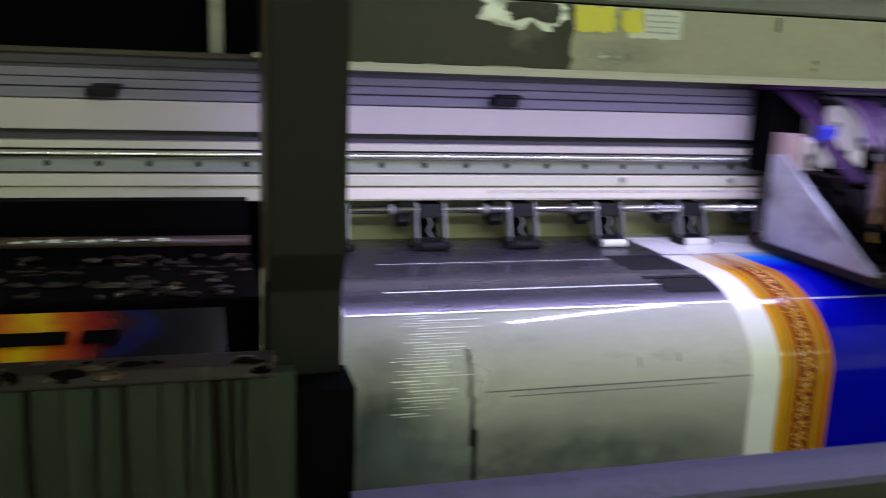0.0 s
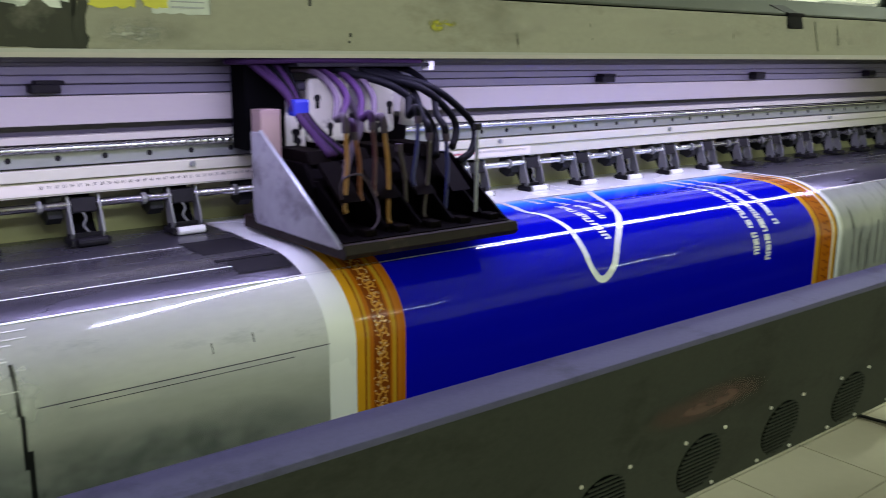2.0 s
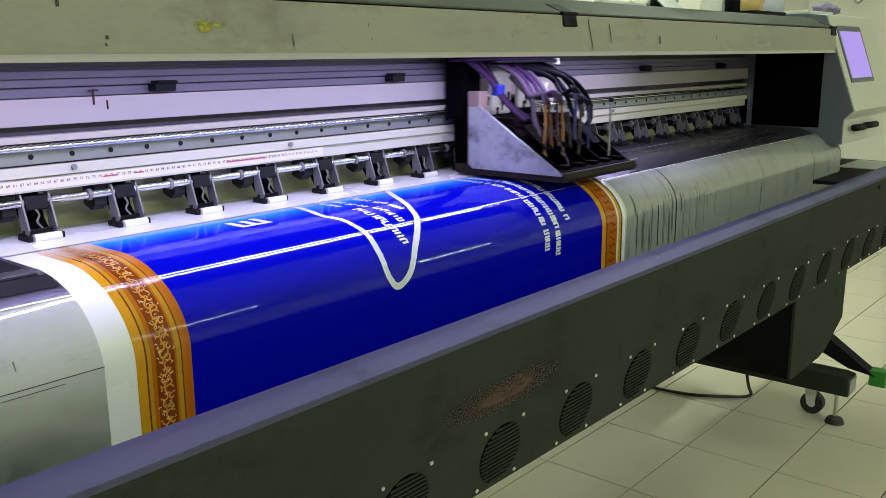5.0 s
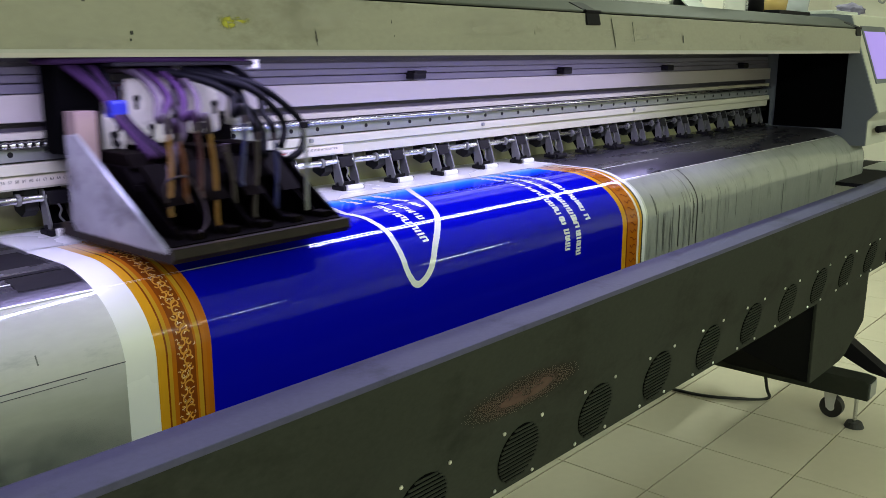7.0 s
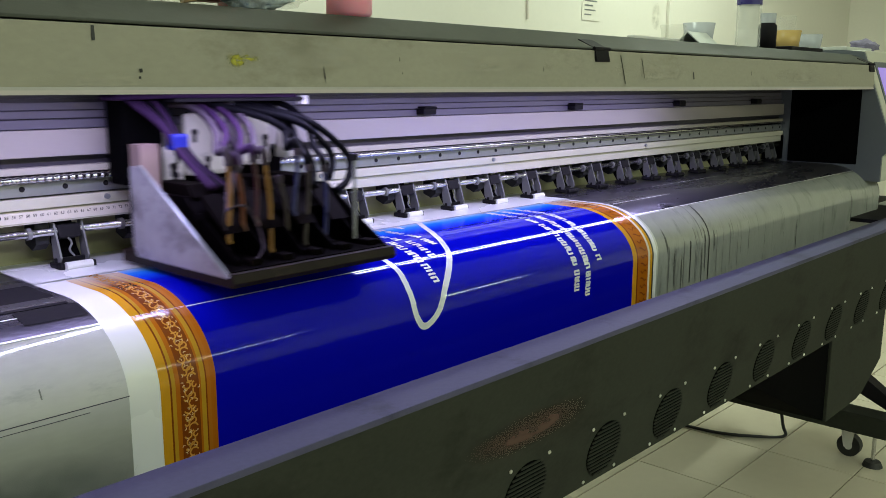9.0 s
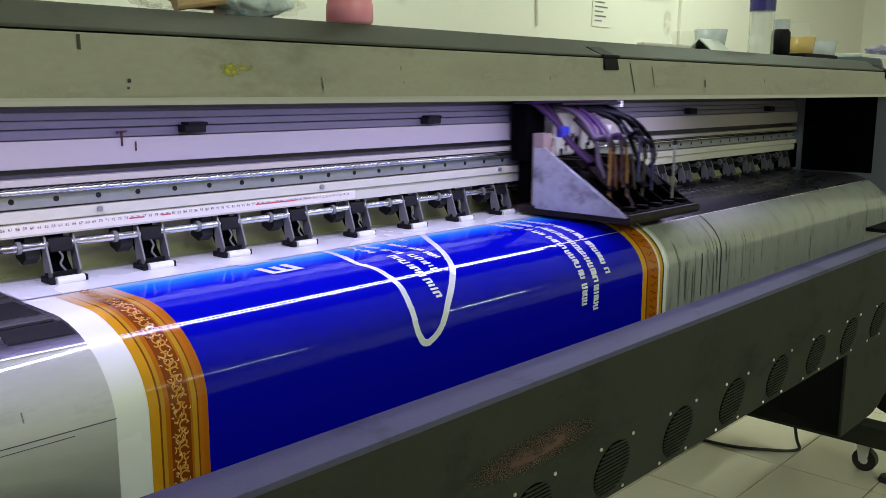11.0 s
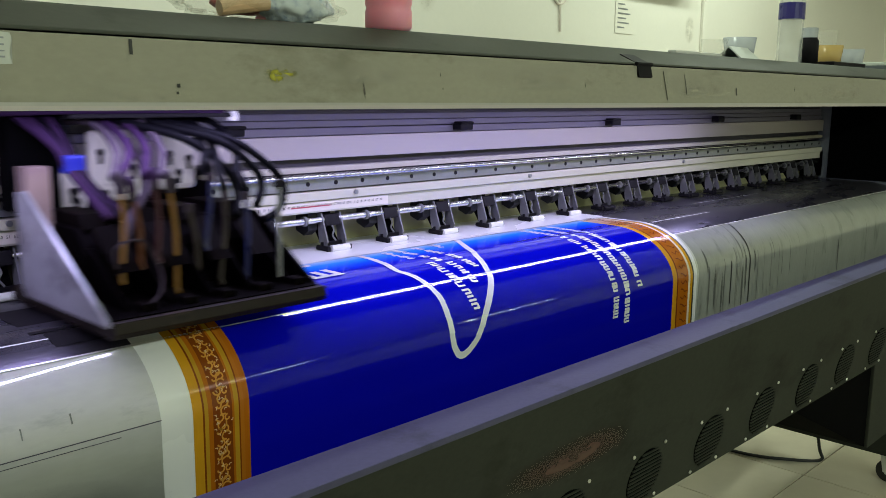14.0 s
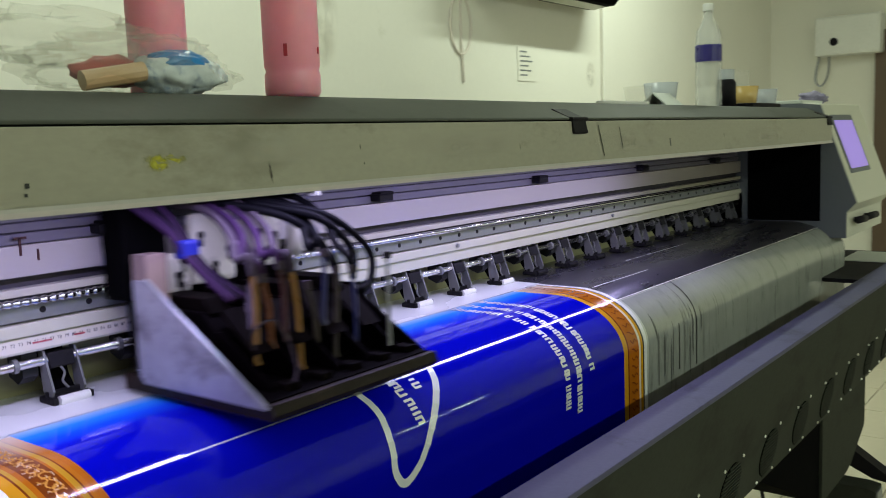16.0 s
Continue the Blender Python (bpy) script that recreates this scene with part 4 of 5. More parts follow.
for k, (xe, ze, m) in enumerate(TOPS):
    xs = xe + 0.034 + rr.uniform(-0.004, 0.004)
    top = 1.276 + rr.uniform(-0.003, 0.003)
    part("hose", hose([(xs - 0.012, 0.455, top), (xs, 0.420, top), (xs + 0.008, 0.385, 1.262), (xs + 0.006, 0.352, 1.238), (xe + 0.014 + rr.uniform(-0.006, 0.006), 0.312, 1.212), (xe + 0.002, 0.276, ze + 0.018), (xe, 0.268, ze)], 0.0054, 8), m, carriage, smooth=True)
# a purple bundle tied in blue, dropping behind the side plate
for k in range(5):
    xs = 0.006 + 0.012 * k
    part("hose", hose([(xs, 0.448, 1.292), (xs + 0.004, 0.425, 1.280), (0.040 + 0.005 * k, 0.398, 1.246), (0.048 + 0.004 * k, 0.383, 1.220), (0.062 + 0.004 * k, 0.362, 1.190), (0.072 + 0.008 * k, 0.325, 1.158)], 0.0046, 8), (M_PURPLE, M_PURPLE, M_BLACKHOSE, M_PURPLE, M_BLACKHOSE)[k], carriage, smooth=True)
for k in range(4):
    y = 0.400 + 0.014 * k
    part("hose", hose([(-0.02, y + 0.02, 1.288), (0.08, y, 1.2905), (0.20, y, 1.2895), (0.285, y - 0.004, 1.288)], 0.0042, 8), M_PURPLE, carriage, smooth=True)
part("ink_vial", rod((0.275, 0.425, 1.188), (0.280, 0.420, 1.235), 0.012, 14, None, 0.014), M_WHITEPLATE, carriage, "cream plastic vial", True)
for pts in (((0.19, 0.40, 1.276), (0.262, 0.345, 1.252), (0.318, 0.33, 1.212), (0.338, 0.325, 1.182), (0.318, 0.31, 1.152), (0.285, 0.30, 1.140)), ((0.17, 0.40, 1.276), (0.245, 0.345, 1.250), (0.290, 0.33, 1.212), (0.300, 0.325, 1.185), (0.280, 0.31, 1.160)), ((0.13, 0.41, 1.278), (0.20, 0.36, 1.254), (0.248, 0.34, 1.214), (0.262, 0.33, 1.180), (0.240, 0.30, 1.150)), ((0.15, 0.42, 1.25), (0.145, 0.36, 1.20), (0.10, 0.32, 1.160), (0.065, 0.28, 1.125))):
    part("hose", hose(pts, 0.0058, 8), M_BLACKHOSE if pts[0][0] != 0.15 else M_GREYHOSE, carriage, smooth=True)
part("loop_wire", hose(((0.05, 0.26, 1.10), (0.04, 0.245, 1.135), (0.075, 0.25, 1.140), (0.095, 0.245, 1.105), (0.085, 0.225, 1.082), (0.06, 0.205, 1.072)), 0.0016, 6), M_GREYHOSE, carriage)
part("blue_connector", box(0.044, 0.070, 0.376, 0.396, 1.212, 1.236, 0.004), M_BLUETIE, carriage, "bright blue connector")
part("hose_tray", box(0.06, 0.30, 0.392, 0.47, 1.281, 1.287, 0.002), M_BLACK, carriage)
part("tray_end", box(0.296, 0.308, 0.392, 0.41, 1.275, 1.290, 0.002), M_WHITEROLL, carriage)

def crumple(center, size, seed, amount=0.25, sub=4):
    bm_ = bmesh.new()
    bmesh.ops.create_icosphere(bm_, subdivisions=sub, radius=1)
    for v in bm_.verts:
        d = 1 + amount * noise.noise(v.co * 2.3 + Vector((seed, 0, 0))) + amount * 0.5 * noise.noise(v.co * 6.1 + Vector((0, seed, 0)))
        v.co = Vector((v.co.x * size[0] * d, v.co.y * size[1] * d, max(-0.96 * size[2], v.co.z * size[2] * d))) + Vector(center)
    return bm_


# ---- left station: post, ink tray, stained panel ----
part("post", prism([(0.12, 1.46), (0.12, 1.118), (0.145, 1.075), (0.145, 0.985), (0.21, 0.985), (0.21, 1.46)], -0.049, 0.027, 0.003), M_POST, printer, "dark grimy upright post")
part("post_edge", box(-0.0515, -0.049, 0.13, 0.205, 1.09, 1.46), M_RUST, printer)
# below the post the darkness is put in as a near-black block
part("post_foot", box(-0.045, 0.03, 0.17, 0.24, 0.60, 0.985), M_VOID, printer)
tray = part("ink_tray", box(-0.6, -0.05, 0.06, 0.46, 0.975, 0.995), M_CARBLACK, printer, "ink tray with yellow, red and blue spills")
part("tray_back", prism([(0.47, 1.115), (0.50, 1.115), (0.50, 1.0), (0.40, 1.0), (0.40, 1.05), (0.46, 1.08)], -0.6, -0.05), M_CARBLACK, printer)
part("ink_pipe", rod((-0.6, 0.435, 1.069), (-0.05, 0.435, 1.066), 0.009, 10), M_RUST, printer, "ink-crusted pipe", True)
# small white boxes imitate the glints along the pipe
for k in range(9):
    part("glint_strip", box(-0.335 + 0.021 * k, -0.320 + 0.021 * k, 0.424, 0.428, 1.0705 + 0.001 * (k % 2), 1.0725 + 0.001 * (k % 3), 0.0005), M_LABEL, printer)
part("tray_lip", prism([(0.045, 1.036), (0.040, 1.024), (0.050, 1.020), (0.075, 1.030), (0.070, 1.040)], -0.6, -0.05, 0.002), M_CAREDGE, printer, "ink-caked tray edge")


def spill_material():
    m, n, l, b = nodes_of("ink_spill")
    tc = n.new("ShaderNodeTexCoord")
    sp_ = n.new("ShaderNodeSeparateXYZ")
    nz = n.new("ShaderNodeTexNoise")
    nz.inputs["Scale"].default_value, nz.inputs["Detail"].default_value = 14, 5
    l.new(tc.outputs["Object"], nz.inputs["Vector"])
    l.new(tc.outputs["Object"], sp_.inputs[0])
    ad = n.new("ShaderNodeMath")
    ad.operation = "MULTIPLY_ADD"
    ad.inputs[1].default_value = 0.09
    l.new(nz.outputs["Fac"], ad.inputs[0])
    l.new(sp_.outputs["X"], ad.inputs[2])
    rp = n.new("ShaderNodeMapRange")
    rp.inputs[1].default_value, rp.inputs[2].default_value = -0.26, -0.075
    l.new(ad.outputs[0], rp.inputs[0])
    ramp = n.new("ShaderNodeValToRGB")
    e = ramp.color_ramp.elements
    e[0].position, e[0].color = 0.0, (0.40, 0.10, 0.005, 1)
    e[1].position, e[1].color = 1.0, (0.004, 0.004, 0.006, 1)
    for pos, col in ((0.18, (0.50, 0.32, 0.006, 1)), (0.32, (0.36, 0.07, 0.005, 1)), (0.45, (0.20, 0.012, 0.008, 1)), (0.58, (0.02, 0.005, 0.01, 1)), (0.68, (0.003, 0.005, 0.06, 1)), (0.78, (0.003, 0.003, 0.006, 1))):
        q = e.new(pos)
        q.color = col
    l.new(rp.outputs[0], ramp.inputs[0])
    l.new(ramp.outputs[0], b.inputs["Base Color"])
    b.inputs["Roughness"].default_value = 0.25
    return m


M_SPILL = spill_material()
part("spill", prism([(0.072, 1.022), (0.075, 1.026), (0.185, 1.050), (0.19, 1.040)], -0.45, -0.09), M_SPILL, tray, "wet spill of yellow, red and blue ink")
for xa, xb in ((-0.30, -0.235), (-0.222, -0.19)):
    part("slot", prism([(0.120, 1.0375), (0.118, 1.0385), (0.142, 1.0435), (0.142, 1.042)], xa, xb), M_VOID, tray)
part("tray_ridge", prism([(0.20, 1.0), (0.20, 1.056), (0.33, 1.060), (0.40, 1.05), (0.40, 1.0)], -0.6, -0.05, 0.003), M_CARBLACK, printer)
rr = random.Random(5)
for k in range(90):
    x, y = rr.uniform(-0.42, -0.06), rr.uniform(0.205, 0.395)
    w, d = rr.uniform(0.002, 0.016), rr.uniform(0.002, 0.007)
    ob = part("ink_crust", crumple((0, 0, 0), (w, d, 0.003), rr.uniform(0, 50), 0.6, 2), M_RUST if k % 4 == 0 else M_CAREDGE, tray)
    ob.location = (x, y, 1.0585)
for k in range(60):
    x = rr.uniform(-0.42, -0.052)
    ob = part("lip_crust", crumple((0, 0, 0), (rr.uniform(0.003, 0.014), 0.004, 0.004), rr.uniform(0, 50), 0.6, 2), M_RUST if k % 3 == 0 else M_CARBASE, tray)
    ob.location = (x, rr.uniform(0.040, 0.072), 1.034 + rr.uniform(-0.006, 0.003))
sp2 = part("station_panel", box(-0.6, -0.03, 0.055, 0.075, 0.55, 1.022), M_STATION, printer, "grey-green panel with long ink drips")
M_DRIP = surface("dried_ink_drip", (0.004, 0.003, 0.002), 0.4, 0, 0.3, 20, 90, spec=0.1)
rd = random.Random(31)
for x, w, z0 in ((-0.204, 0.005, 0.60), (-0.181, 0.006, 0.60), (-0.127, 0.004, 0.65), (-0.102, 0.010, 0.60), (-0.088, 0.006, 0.6), (-0.076, 0.004, 0.7), (-0.26, 0.008, 0.7), (-0.150, 0.002, 0.8), (-0.232, 0.002, 0.86), (-0.116, 0.002, 0.88)):
    pts, z, xc = [], 1.018, x
    while z > z0:
        pts.append((xc, 0.0550, z))
        z -= 0.035
        xc += rd.uniform(-0.0012, 0.0012)
    part("drip", hose(pts, w * 0.5, 6, None, 3), M_DRIP, sp2)
for k in range(3):
    part("grime", sheet_xz(-0.31 + 0.09 * k, -0.20 + 0.09 * k, 0.0542 - 0.0002 * k, 0.80, 1.015), stain_material("station_grime", (0.006, 0.006, 0.004), 2.4, 0.3, 0.8, (3, 0, 0.6), 0.5, 0.8), sp2)
# near-black sheets stand in for shade in the gap and behind the beam
part("gap_shade", box(-0.03, 0.035, 0.10, 0.17, 0.55, 0.985), M_VOID, printer)
part("left_shade_panel", box(-0.75, -0.02, 0.66, 0.68, 0.6, 1.75), M_VOID, printer)
part("white_post", box(-0.094, -0.075, 0.60, 0.62, 1.28, 1.72), M_COVER, printer, "pale narrow post")
part("beam_cap", box(-0.6, -0.02, 0.50, 0.60, 1.2995, 1.306), M_RUST, printer)

# ---- right end: near-black blocks for the bay's shade, console, legs ----
# solid near-black blocks stand in for the dark inside the open bay
part("bay_shade_block", box(3.278, 3.42, 0.232, 0.470, 1.040, 1.364), M_VOID, printer)
part("bay_shade_side", box(3.405, 3.42, 0.470, 0.66, 0.95, 1.364), M_VOID, printer)
part("bay_shade_back", box(3.30, 3.42, 0.55, 0.62, 1.02, 1.37), M_VOID, printer)
console = part("console", prism([(0.300, 1.428), (0.235, 1.424), (0.118, 1.100), (0.150, 1.068), (0.150, 0.985), (0.55, 0.985), (0.55, 1.428)], 3.292, 3.80, 0.004), M_CONSOLE, printer, "cream side console with a slanted front")
part("console_side", prism([(0.300, 1.428), (0.237, 1.420), (0.122, 1.102), (0.152, 1.070), (0.152, 0.985), (0.55, 0.985), (0.55, 1.428)], 3.280, 3.2915), M_CONSOLE_SIDE, printer, "slate grey side plate")
CT = math.degrees(math.atan2(0.117, 0.324))
scr = part("screen", box(0.06, 0.30, -0.003, 0.002, 0.115, 0.285, 0.001), M_SCREEN, console, "lit violet touch screen")
fr = part("screen_frame", box(0.045, 0.315, -0.0022, 0.004, 0.100, 0.305, 0.001), M_CONSOLE_SIDE, console)
for ob in (scr, fr):
    ob.matrix_local = pose(3.292, 0.1165, 1.100, -CT, 0, 0)
for xa, xb in ((3.338, 3.440), (3.462, 3.600)):
    knob = part("knob", rod((xa, 0.128, 1.040), (xb, 0.128, 1.037), 0.012, 14), M_BLACK, console, "black knob on the console", True)
    part("knob_mount", box((xa + xb) / 2 - 0.008, (xa + xb) / 2 + 0.008, 0.128, 0.152, 1.030, 1.046, 0.002), M_BLACK, knob)
sheet = part("paper_sheet", box(3.50, 3.76, 0.06, 0.22, 0.8802, 0.8830), M_LABEL)
tagged(sheet, "crumpled white paper sheet on the dark shelf", "paper")
part("bay_table", box(3.10, 3.80, -0.030, 0.50, 0.868, 0.880), M_BLACK, printer, "dark shelf at the printer's end")
def outline_xz(pts, y0, y1, bevel=0.0):
    bm = prism([(x, z) for x, z in pts], y0, y1, bevel)
    for v in bm.verts:
        v.co = Vector((v.co.y, v.co.x, v.co.z))
    bmesh.ops.recalc_face_normals(bm, faces=bm.faces)
    return bm


part("leg", outline_xz([(2.638, 0.612), (3.130, 0.612), (3.125, 0.420), (2.96, 0.345), (2.90, 0.335), (2.638, 0.335)], 0.052, 0.30, 0.003), M_PANEL, printer, "grey steel leg")
part("foot_beam", prism([(0.030, 0.112), (0.030, 0.178), (0.060, 0.184), (0.62, 0.184), (0.62, 0.112)], 3.195, 3.285, 0.003), M_PANEL, printer, "grey foot beam")
part("foot_end", box(3.205, 3.275, 0.026, 0.030, 0.120, 0.172), M_GREYARM, printer)
part("foot_bracket", prism([(-0.03, 0.176), (0.20, 0.330), (0.20, 0.25), (0.06, 0.188)], 3.287, 3.345), M_BLACK, printer)
part("green_stop", box(3.29, 3.345, -0.065, -0.010, 0.140, 0.196, 0.003), M_GREEN, printer, "green plastic stop")
# wedge that draws the dark space below the panel as near-black colour
part("underside_shade", outline_xz([(2.05, 0.606), (2.636, 0.606), (2.636, 0.338)], 0.060, 0.300), M_VOID, printer, "near-black wedge for the shaded underside beside the leg")


def caster(x, y):
    c = new("caster")
    c.parent = printer
    c.location = (x, y, 0)
    part("fork", prism([(-0.022, 0.115), (0.03, 0.115), (0.015, 0.035), (-0.010, 0.035)], -0.022, -0.018), M_WHITEROLL, c)
    part("fork", prism([(-0.022, 0.115), (0.03, 0.115), (0.015, 0.035), (-0.010, 0.035)], 0.018, 0.022), M_WHITEROLL, c)
    part("wheel", rod((-0.016, 0, 0.040), (0.016, 0, 0.040), 0.040, 24), M_RUBBER, c)
    part("hub", rod((-0.019, 0, 0.040), (0.019, 0, 0.040), 0.014, 14), M_WHITEROLL, c)


caster(3.265, 0.165)
lf = new("levelling_foot")
lf.parent = printer
lf.location = (3.222, 0.072, 0)
part("pad", rod((0, 0, 0.0), (0, 0, 0.018), 0.034, 18, None, 0.026), M_RUBBER, lf)
part("stem", rod((0, 0, 0.018), (0, 0, 0.12), 0.007, 10), M_RAIL, lf)
tagged(part("power_cable", hose(((3.10, 0.86, 0.006), (3.12, 0.62, 0.006), (3.18, 0.49, 0.006), (3.26, 0.40, 0.006), (3.27, 0.41, 0.05), (3.25, 0.43, 0.20)), 0.006, 8), M_RUBBER), "black power cable lying on the tile floor", "cable")

# ---- things on the lid ----


def turned(outline2, sides=24, bm=None, at=(0, 0, 0)):
    """A shape of revolution from (radius, z) points."""
    bm = bm or bmesh.new()
    rings = [[bm.verts.new((at[0] + r * math.cos(2 * math.pi * k / sides), at[1] + r * math.sin(2 * math.pi * k / sides), at[2] + z)) for k in range(sides)] for r, z in outline2]
    for a, b in zip(rings, rings[1:]):
        for k in range(sides):
            bm.faces.new((a[k], a[(k + 1) % sides], b[(k + 1) % sides], b[k]))
    bm.faces.new(rings[0][::-1])
    bm.faces.new(rings[-1])
    return bm


LID_Z = 1.4132
for x, y, r, h in ((1.043, 0.326, 0.037, 0.25), (0.868, 0.372, 0.035, 0.25)):
    pb = thing("pink_bottle", "tall pink plastic cleaning fluid bottle with stains", "bottle", "bottles on the lid", at=(x, y, LID_Z))
    part("body", turned(((r - 0.005, 0), (r, 0.006), (r, 0.03), (r - 0.002, 0.036), (r, 0.042), (r, h - 0.04), (r - 0.012, h - 0.01), (0.02, h))), M_PINK, pb, smooth=True)
    part("cap", turned(((0.021, h), (0.021, h + 0.025), (0.018, h + 0.028))), M_WHITEROLL, pb)
M_REDSPOT = surface("red_ink_spot", (0.45, 0.03, 0.06), 0.4)
for a, z, h in ((-145, 0.052, 0.016), (-62, 0.056, 0.009)):
    spot = part("red_spot", box(-0.0025, 0.0025, -0.0008, 0.0006, z, z + h, 0.0004), M_REDSPOT, bpy.data.objects["pink_bottle"])
    spot.matrix_local = Matrix.Rotation(math.radians(a + 90), 4, "Z") @ Matrix.Translation((0, -0.037, 0))
wb = thing("water_bottle", "clear crumpled water bottle with a dark blue label", "bottle", "bottles on the lid", at=(2.640, 0.365, LID_Z))
part("body", turned(((0.030, 0), (0.036, 0.006), (0.035, 0.05), (0.0335, 0.055), (0.0355, 0.06), (0.035, 0.12), (0.034, 0.175), (0.033, 0.205), (0.014, 0.245), (0.013, 0.262)), 20), M_CLEAR, wb, smooth=True)
part("label", turned(((0.0362, 0.125), (0.0362, 0.170)), 20), surface("blue_label", (0.035, 0.03, 0.20), 0.3, 0, 0.2, 60, 200), wb)
part("cap", turned(((0.015, 0.262), (0.015, 0.280), (0.012, 0.282))), M_WHITEROLL, wb)
for x, y, r, h, m, lab in ((2.79, 0.37, 0.028, 0.095, M_BLACK, "small dark ink bottle with a pale cap"), (2.97, 0.38, 0.044, 0.066, M_AMBER, "amber plastic cup with ink remains"), (3.17, 0.38, 0.040, 0.062, M_CUP, "cloudy white plastic cup"), (3.14, 0.45, 0.030, 0.125, M_BAG, "tall clear plastic cup"), (2.40, 0.40, 0.044, 0.062, M_CUP, "cloudy pale plastic cup"), (2.20, 0.37, 0.034, 0.046, M_BAG, "small clear plastic cup")):
    cp = thing("ink_bottle" if m is M_BLACK else "plastic_cup", lab, "bottle" if m is M_BLACK else "cup", "cups on the lid", at=(x, y, LID_Z + 0.001))
    if m is M_BLACK:
        part("body", turned(((r, 0), (r, h * 0.75), (r * 0.75, h * 0.85))), m, cp, smooth=True)
        part("cap", turned(((r * 0.85, h * 0.85), (r * 0.85, h * 1.15))), M_CUP, cp)
    else:
        part("body", turned(((r * 0.8, 0), (r, h))), m, cp, smooth=True)
tagged(part("spirit_level", box(1.875, 2.09, 0.292, 0.312, LID_Z - 0.0015, LID_Z + 0.006, 0.001), M_WHITEROLL), "thin white bar lying on the lid", "bar")
nt = part("folded_paper", prism([(0.40, 0), (0.44, 0.035), (0.48, 0), (0.476, 0), (0.44, 0.031), (0.404, 0)], 0, 0.12), M_LABEL)
nt.matrix_world = pose(2.28, -0.08, LID_Z - 0.001, 0, 0, 3)
tagged(nt, "folded white paper tent on the lid", "paper")
tagged(part("black_tray", box(2.80, 3.06, 0.295, 0.345, LID_Z - 0.001, LID_Z + 0.012, 0.003), M_BLACK), "flat black tool lying on the lid", "tool")
tagged(part("white_tray", box(3.30, 3.56, 0.30, 0.42, 1.4285, 1.440, 0.003), M_LABEL), "flat white tray on the console", "tray")
rg = bmesh.new()
bmesh.ops.create_icosphere(rg, subdivisions=3, radius=0.06)
for v in rg.verts:
    v.co *= 0.75 + 0.5 * noise.noise(v.co * 40)
    v.co.z = max(-0.02, v.co.z * 0.55)
    v.co.x *= 1.3
rag = part("rag", rg, surface("violet_grey_cloth", (0.22, 0.20, 0.30), 0.9, 0, 0.3, 25, 200, 0.4), smooth=True)
rag.location = (3.66, 0.36, 1.4495)
tagged(rag, "crumpled violet-grey rag on the console", "rag")


bag = thing("plastic_bag", "clear crinkled plastic bag with wrapped snacks inside", "bag", at=(0.815, 0.350, LID_Z))
part("film", crumple((0.0, 0, 0.034), (0.125, 0.055, 0.036), 2.0, 0.5), M_BAG, bag, smooth=True)
part("film_tail", crumple((-0.06, 0.02, 0.06), (0.13, 0.03, 0.030), 5.0, 0.6), M_BAG, bag, smooth=True)
pk = part("blue_packet", crumple((0.055, -0.01, 0.026), (0.062, 0.030, 0.026), 8.0, 0.25), surface("blue_white_wrapper", (0.72, 0.80, 0.88), 0.3, 0, 0.15, 40, 150, 0.1, (0.03, 0.14, 0.42), 0.55, 45), bag, "pale blue printed packet", smooth=True)
part("packet_band", crumple((0.052, -0.012, 0.040), (0.040, 0.030, 0.014), 9.0, 0.2, 3), surface("blue_band", (0.01, 0.22, 0.62), 0.3), pk)
part("red_packet", crumple((-0.020, 0.015, 0.028), (0.045, 0.02, 0.018), 11.0, 0.3, 3), surface("red_wrapper", (0.50, 0.07, 0.06), 0.35, 0, 0.2, 40, 150), bag, "red packet", smooth=True)
bs = part("biscuit_roll", rod((-0.075, -0.02, 0.014), (-0.005, -0.03, 0.026), 0.011, 12), surface("cream_wrapper", (0.72, 0.48, 0.28), 0.45, 0, 0.15, 30, 120), bag, "cream-coloured wrapped stick")


# ---- things on the walls ----
cw = part("wire_loop", hose([(3.37 + 0.075 * math.sin(a), 1.735, 1.845 + 0.125 * math.cos(a)) for a in [k * 0.52 for k in range(13)]] + [(3.37, 1.735, 1.78), (3.38, 1.735, 1.60)], 0.006, 6), M_RULER)
tagged(cw, "loop of pale wire hanging on the wall", "wire")
no = tagged(part("paper_notice", box(3.82, 3.98, 1.7365, 1.7385, 1.62, 1.78), M_WALL), "small pale paper notice with unreadable lines", "notice")
for k in range(6):
    part("text_bar", box(3.84, 3.90 + 0.05 * ((k * 37) % 5) / 4, 1.7355, 1.7363, 1.755 - 0.022 * k, 1.762 - 0.022 * k), M_GREYARM, no)
ac = thing("air_conditioner", "white split air conditioner on the wall with dark outlet", "air conditioner")
part("body", prism([(1.74, 2.32), (1.55, 2.30), (1.52, 2.08), (1.56, 2.03), (1.74, 2.02)], 3.36, 4.50, 0.01), M_FIXTURE, ac)
part("outlet", prism([(1.545, 2.0445), (1.5, 2.055), (1.55, 2.005), (1.70, 2.000), (1.70, 2.018)], 3.40, 4.46), M_VOID, ac)
part("flap", prism([(1.545, 2.012), (1.55, 2.016), (1.66, 1.996), (1.66, 1.992)], 3.42, 4.44), M_CONSOLE, ac)
part("pipe_cover", box(4.66, 4.695, 1.720, 1.739, 1.50, 2.10, 0.003), M_WALL, ac)
wbx = thing("wall_box", "white plastic box on the end wall with a hanging wire", "box")
part("body", box(7.42, 7.60, 0.90, 1.36, 1.88, 2.17, 0.02), M_FIXTURE, wbx)
part("knob", rod((7.42, 1.22, 1.98), (7.41, 1.22, 1.98), 0.03, 12), M_BLACK, wbx)
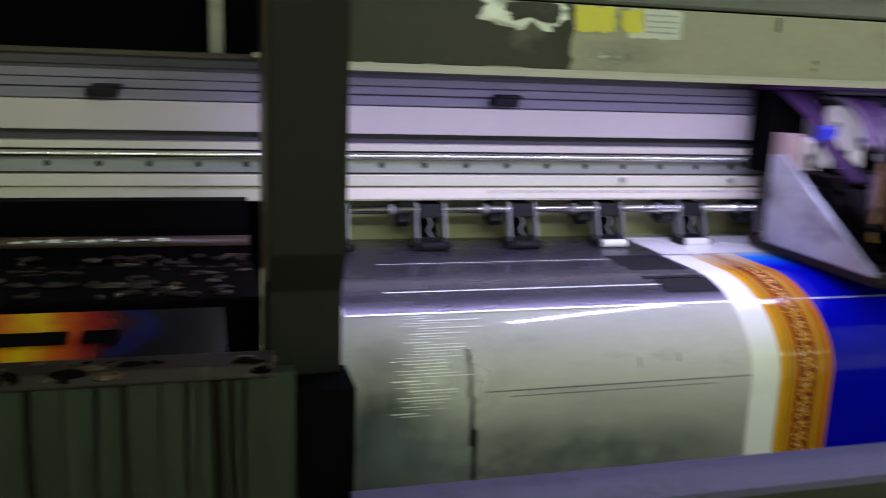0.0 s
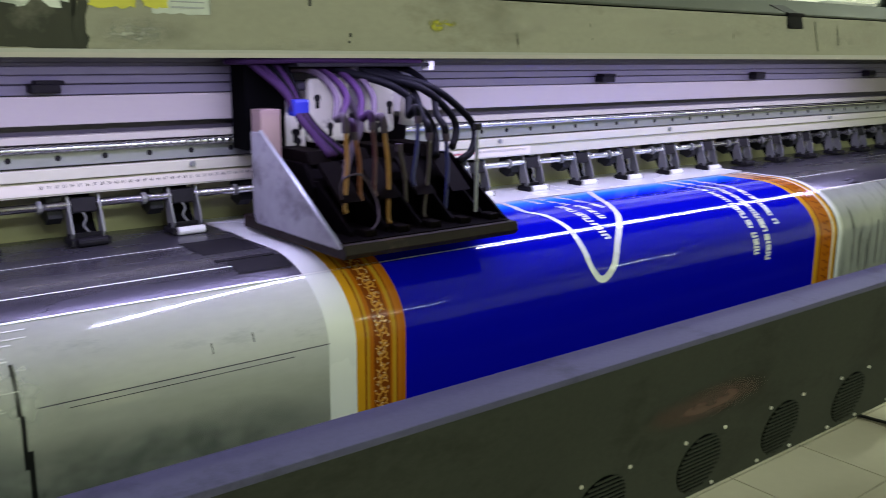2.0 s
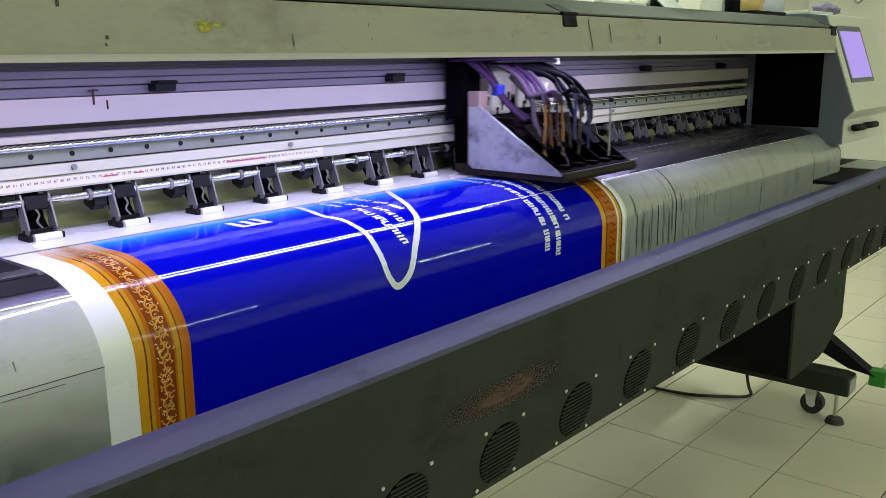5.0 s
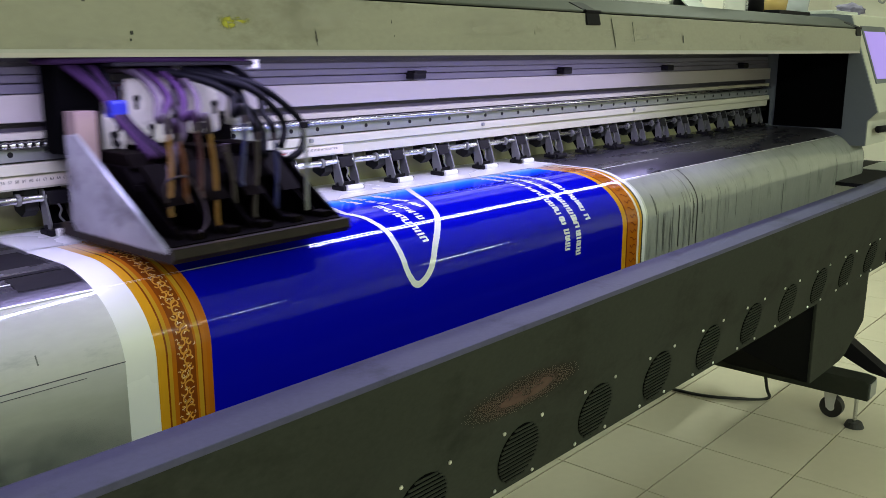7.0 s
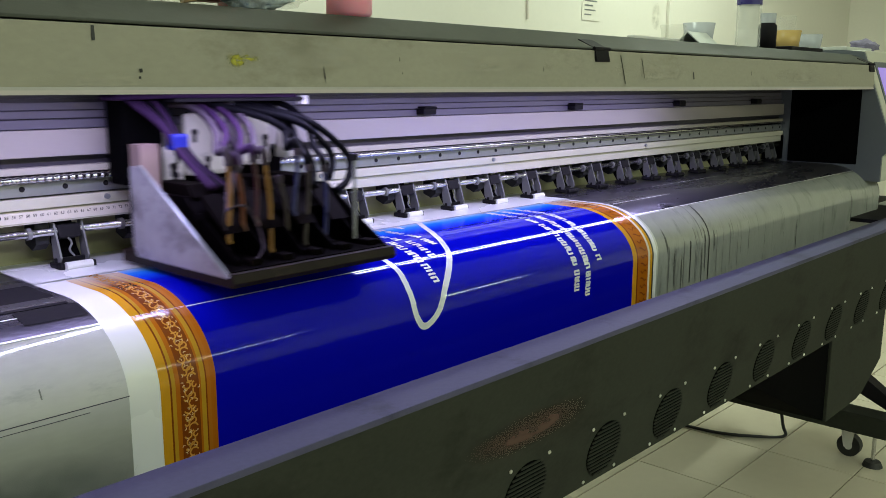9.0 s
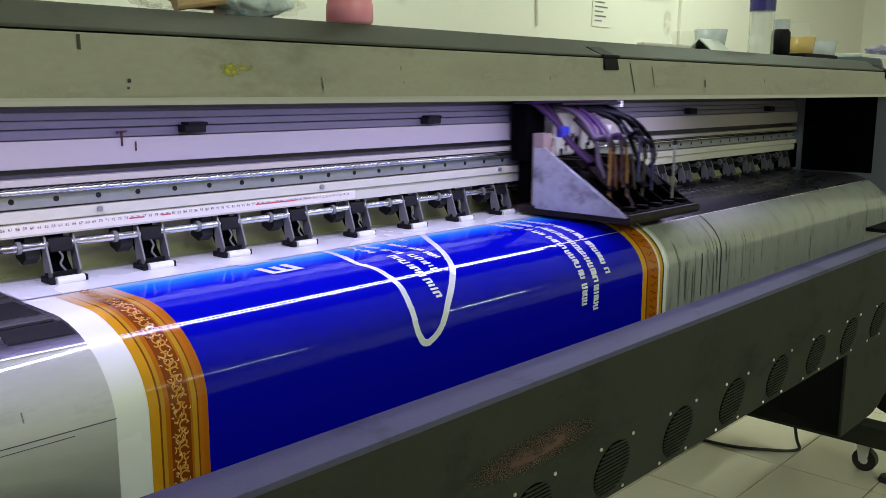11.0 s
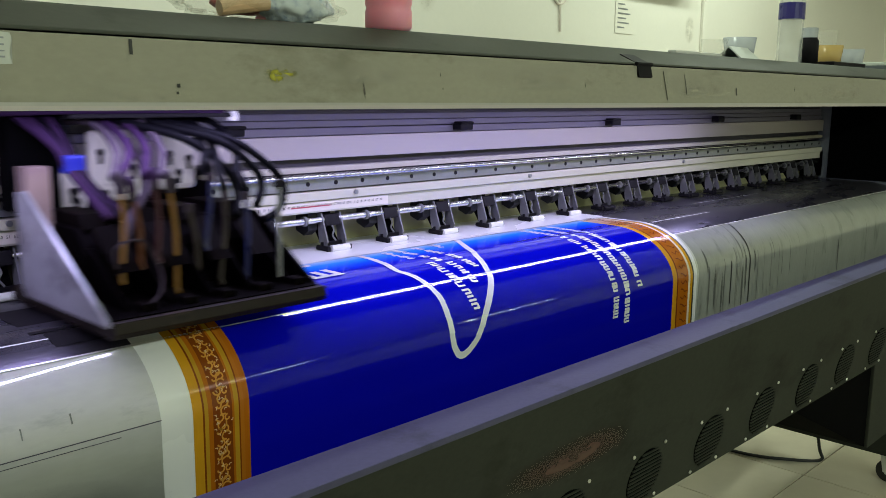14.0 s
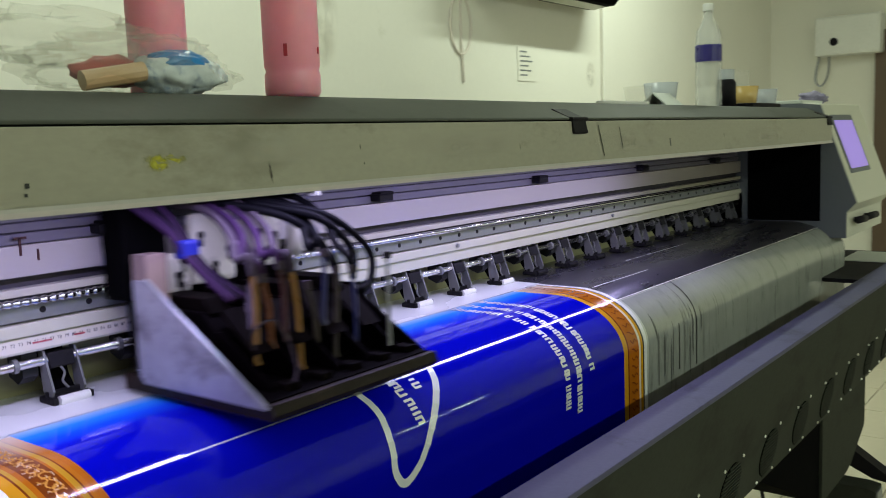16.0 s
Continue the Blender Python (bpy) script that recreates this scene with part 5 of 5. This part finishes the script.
part("wire", hose(((7.5, 1.34, 1.90), (7.5, 1.37, 1.72), (7.5, 1.33, 1.66), (7.5, 1.28, 1.74), (7.5, 1.27, 1.89)), 0.008, 6), M_GREYARM, wbx)
dr = part("door_1", box(7.55, 7.602, -0.02, 0.96, 0.0, 2.05, 0.004), surface("brown_door_wood", (0.11, 0.07, 0.045), 0.5, 0, 0.2, 3, 60, 0.1, stretch=(1, 4, 0.5)))
tagged(dr, "brown wooden door, closed", "door", kind="structure")

# ---- floor tiles, the nearest as pieces ----
TX, TY = 0.395, 0.302


def tile_mesh():
    bm_ = box(0.0024, TX - 0.0024, 0.0024, TY - 0.0024, -0.008, 0.0, 0.0008)
    me_ = bpy.data.meshes.new("tile")
    bm_.to_mesh(me_)
    bm_.free()
    me_.materials.append(M_TILE)
    return me_


tm = tile_mesh()
far = bmesh.new()
for i in range(-16, 15):
    for j in range(-16, 6):
        x, y = 2.31 + TX * i, 0.093 + TY * j
        if x < -3.9 or x + TX > 7.58 or y < -4.9 or y + TY > 1.73:
            continue
        if 0.4 < x < 6.2 and -1.9 < y < 1.5:
            ob = new("tile", tm)
            ob.location = (x, y, 0)
            ob.parent = FLOOR
        else:
            box(x + 0.0024, x + TX - 0.0024, y + 0.0024, y + TY - 0.0024, -0.008, 0.0, 0, far)
tagged(part("far_tiles", far, M_TILE, FLOOR), kind="stuff")

FEED = ((0.0, -0.0105), (1.0, -0.0105), (1.3, 0.0), (4.35, 0.0), (4.75, 0.0125), (7.75, 0.0125), (8.1, 0.023), (11.1, 0.023), (11.45, 0.034), (14.45, 0.034), (14.8, 0.0445), (16.0, 0.0445))
RUN = ((0, 0.718), (0.5, 0.483), (1.0, 0.245), (1.17, 0.198), (1.5, 0.335), (2.0, 0.573), (2.5, 0.808), (3.0, 1.041), (3.5, 1.278), (4.0, 1.530), (4.2, 1.625), (4.53, 1.757), (4.75, 1.672), (5.0, 1.555), (5.5, 1.318), (6.0, 1.078), (6.3, 0.935), (6.5, 0.852), (7.0, 0.620), (7.5, 0.381), (7.91, 0.202), (8.5, 0.463), (9.0, 0.700), (9.2, 0.792), (9.5, 0.935), (10.0, 1.172), (10.5, 1.408), (11.0, 1.650), (11.24, 1.735), (11.5, 1.672), (12.0, 1.447), (12.5, 1.212), (13.0, 0.974), (13.5, 0.742), (14.0, 0.497), (14.5, 0.255), (14.65, 0.207), (15.0, 0.366), (15.5, 0.605), (16.0, 0.842))


def motions():
    walk(carriage, [(t, pose(x, 0, 0)) for t, x in RUN])
    for k, (ob, s) in enumerate(MOVERS):
        lift = 0.0015 + 0.0003 * (k % 3)
        x = ob.location.x
        walk(ob, [(t, Matrix.Translation((x, 0, 0)) @ seat(s + d, lift)) for t, d in FEED])


motions()
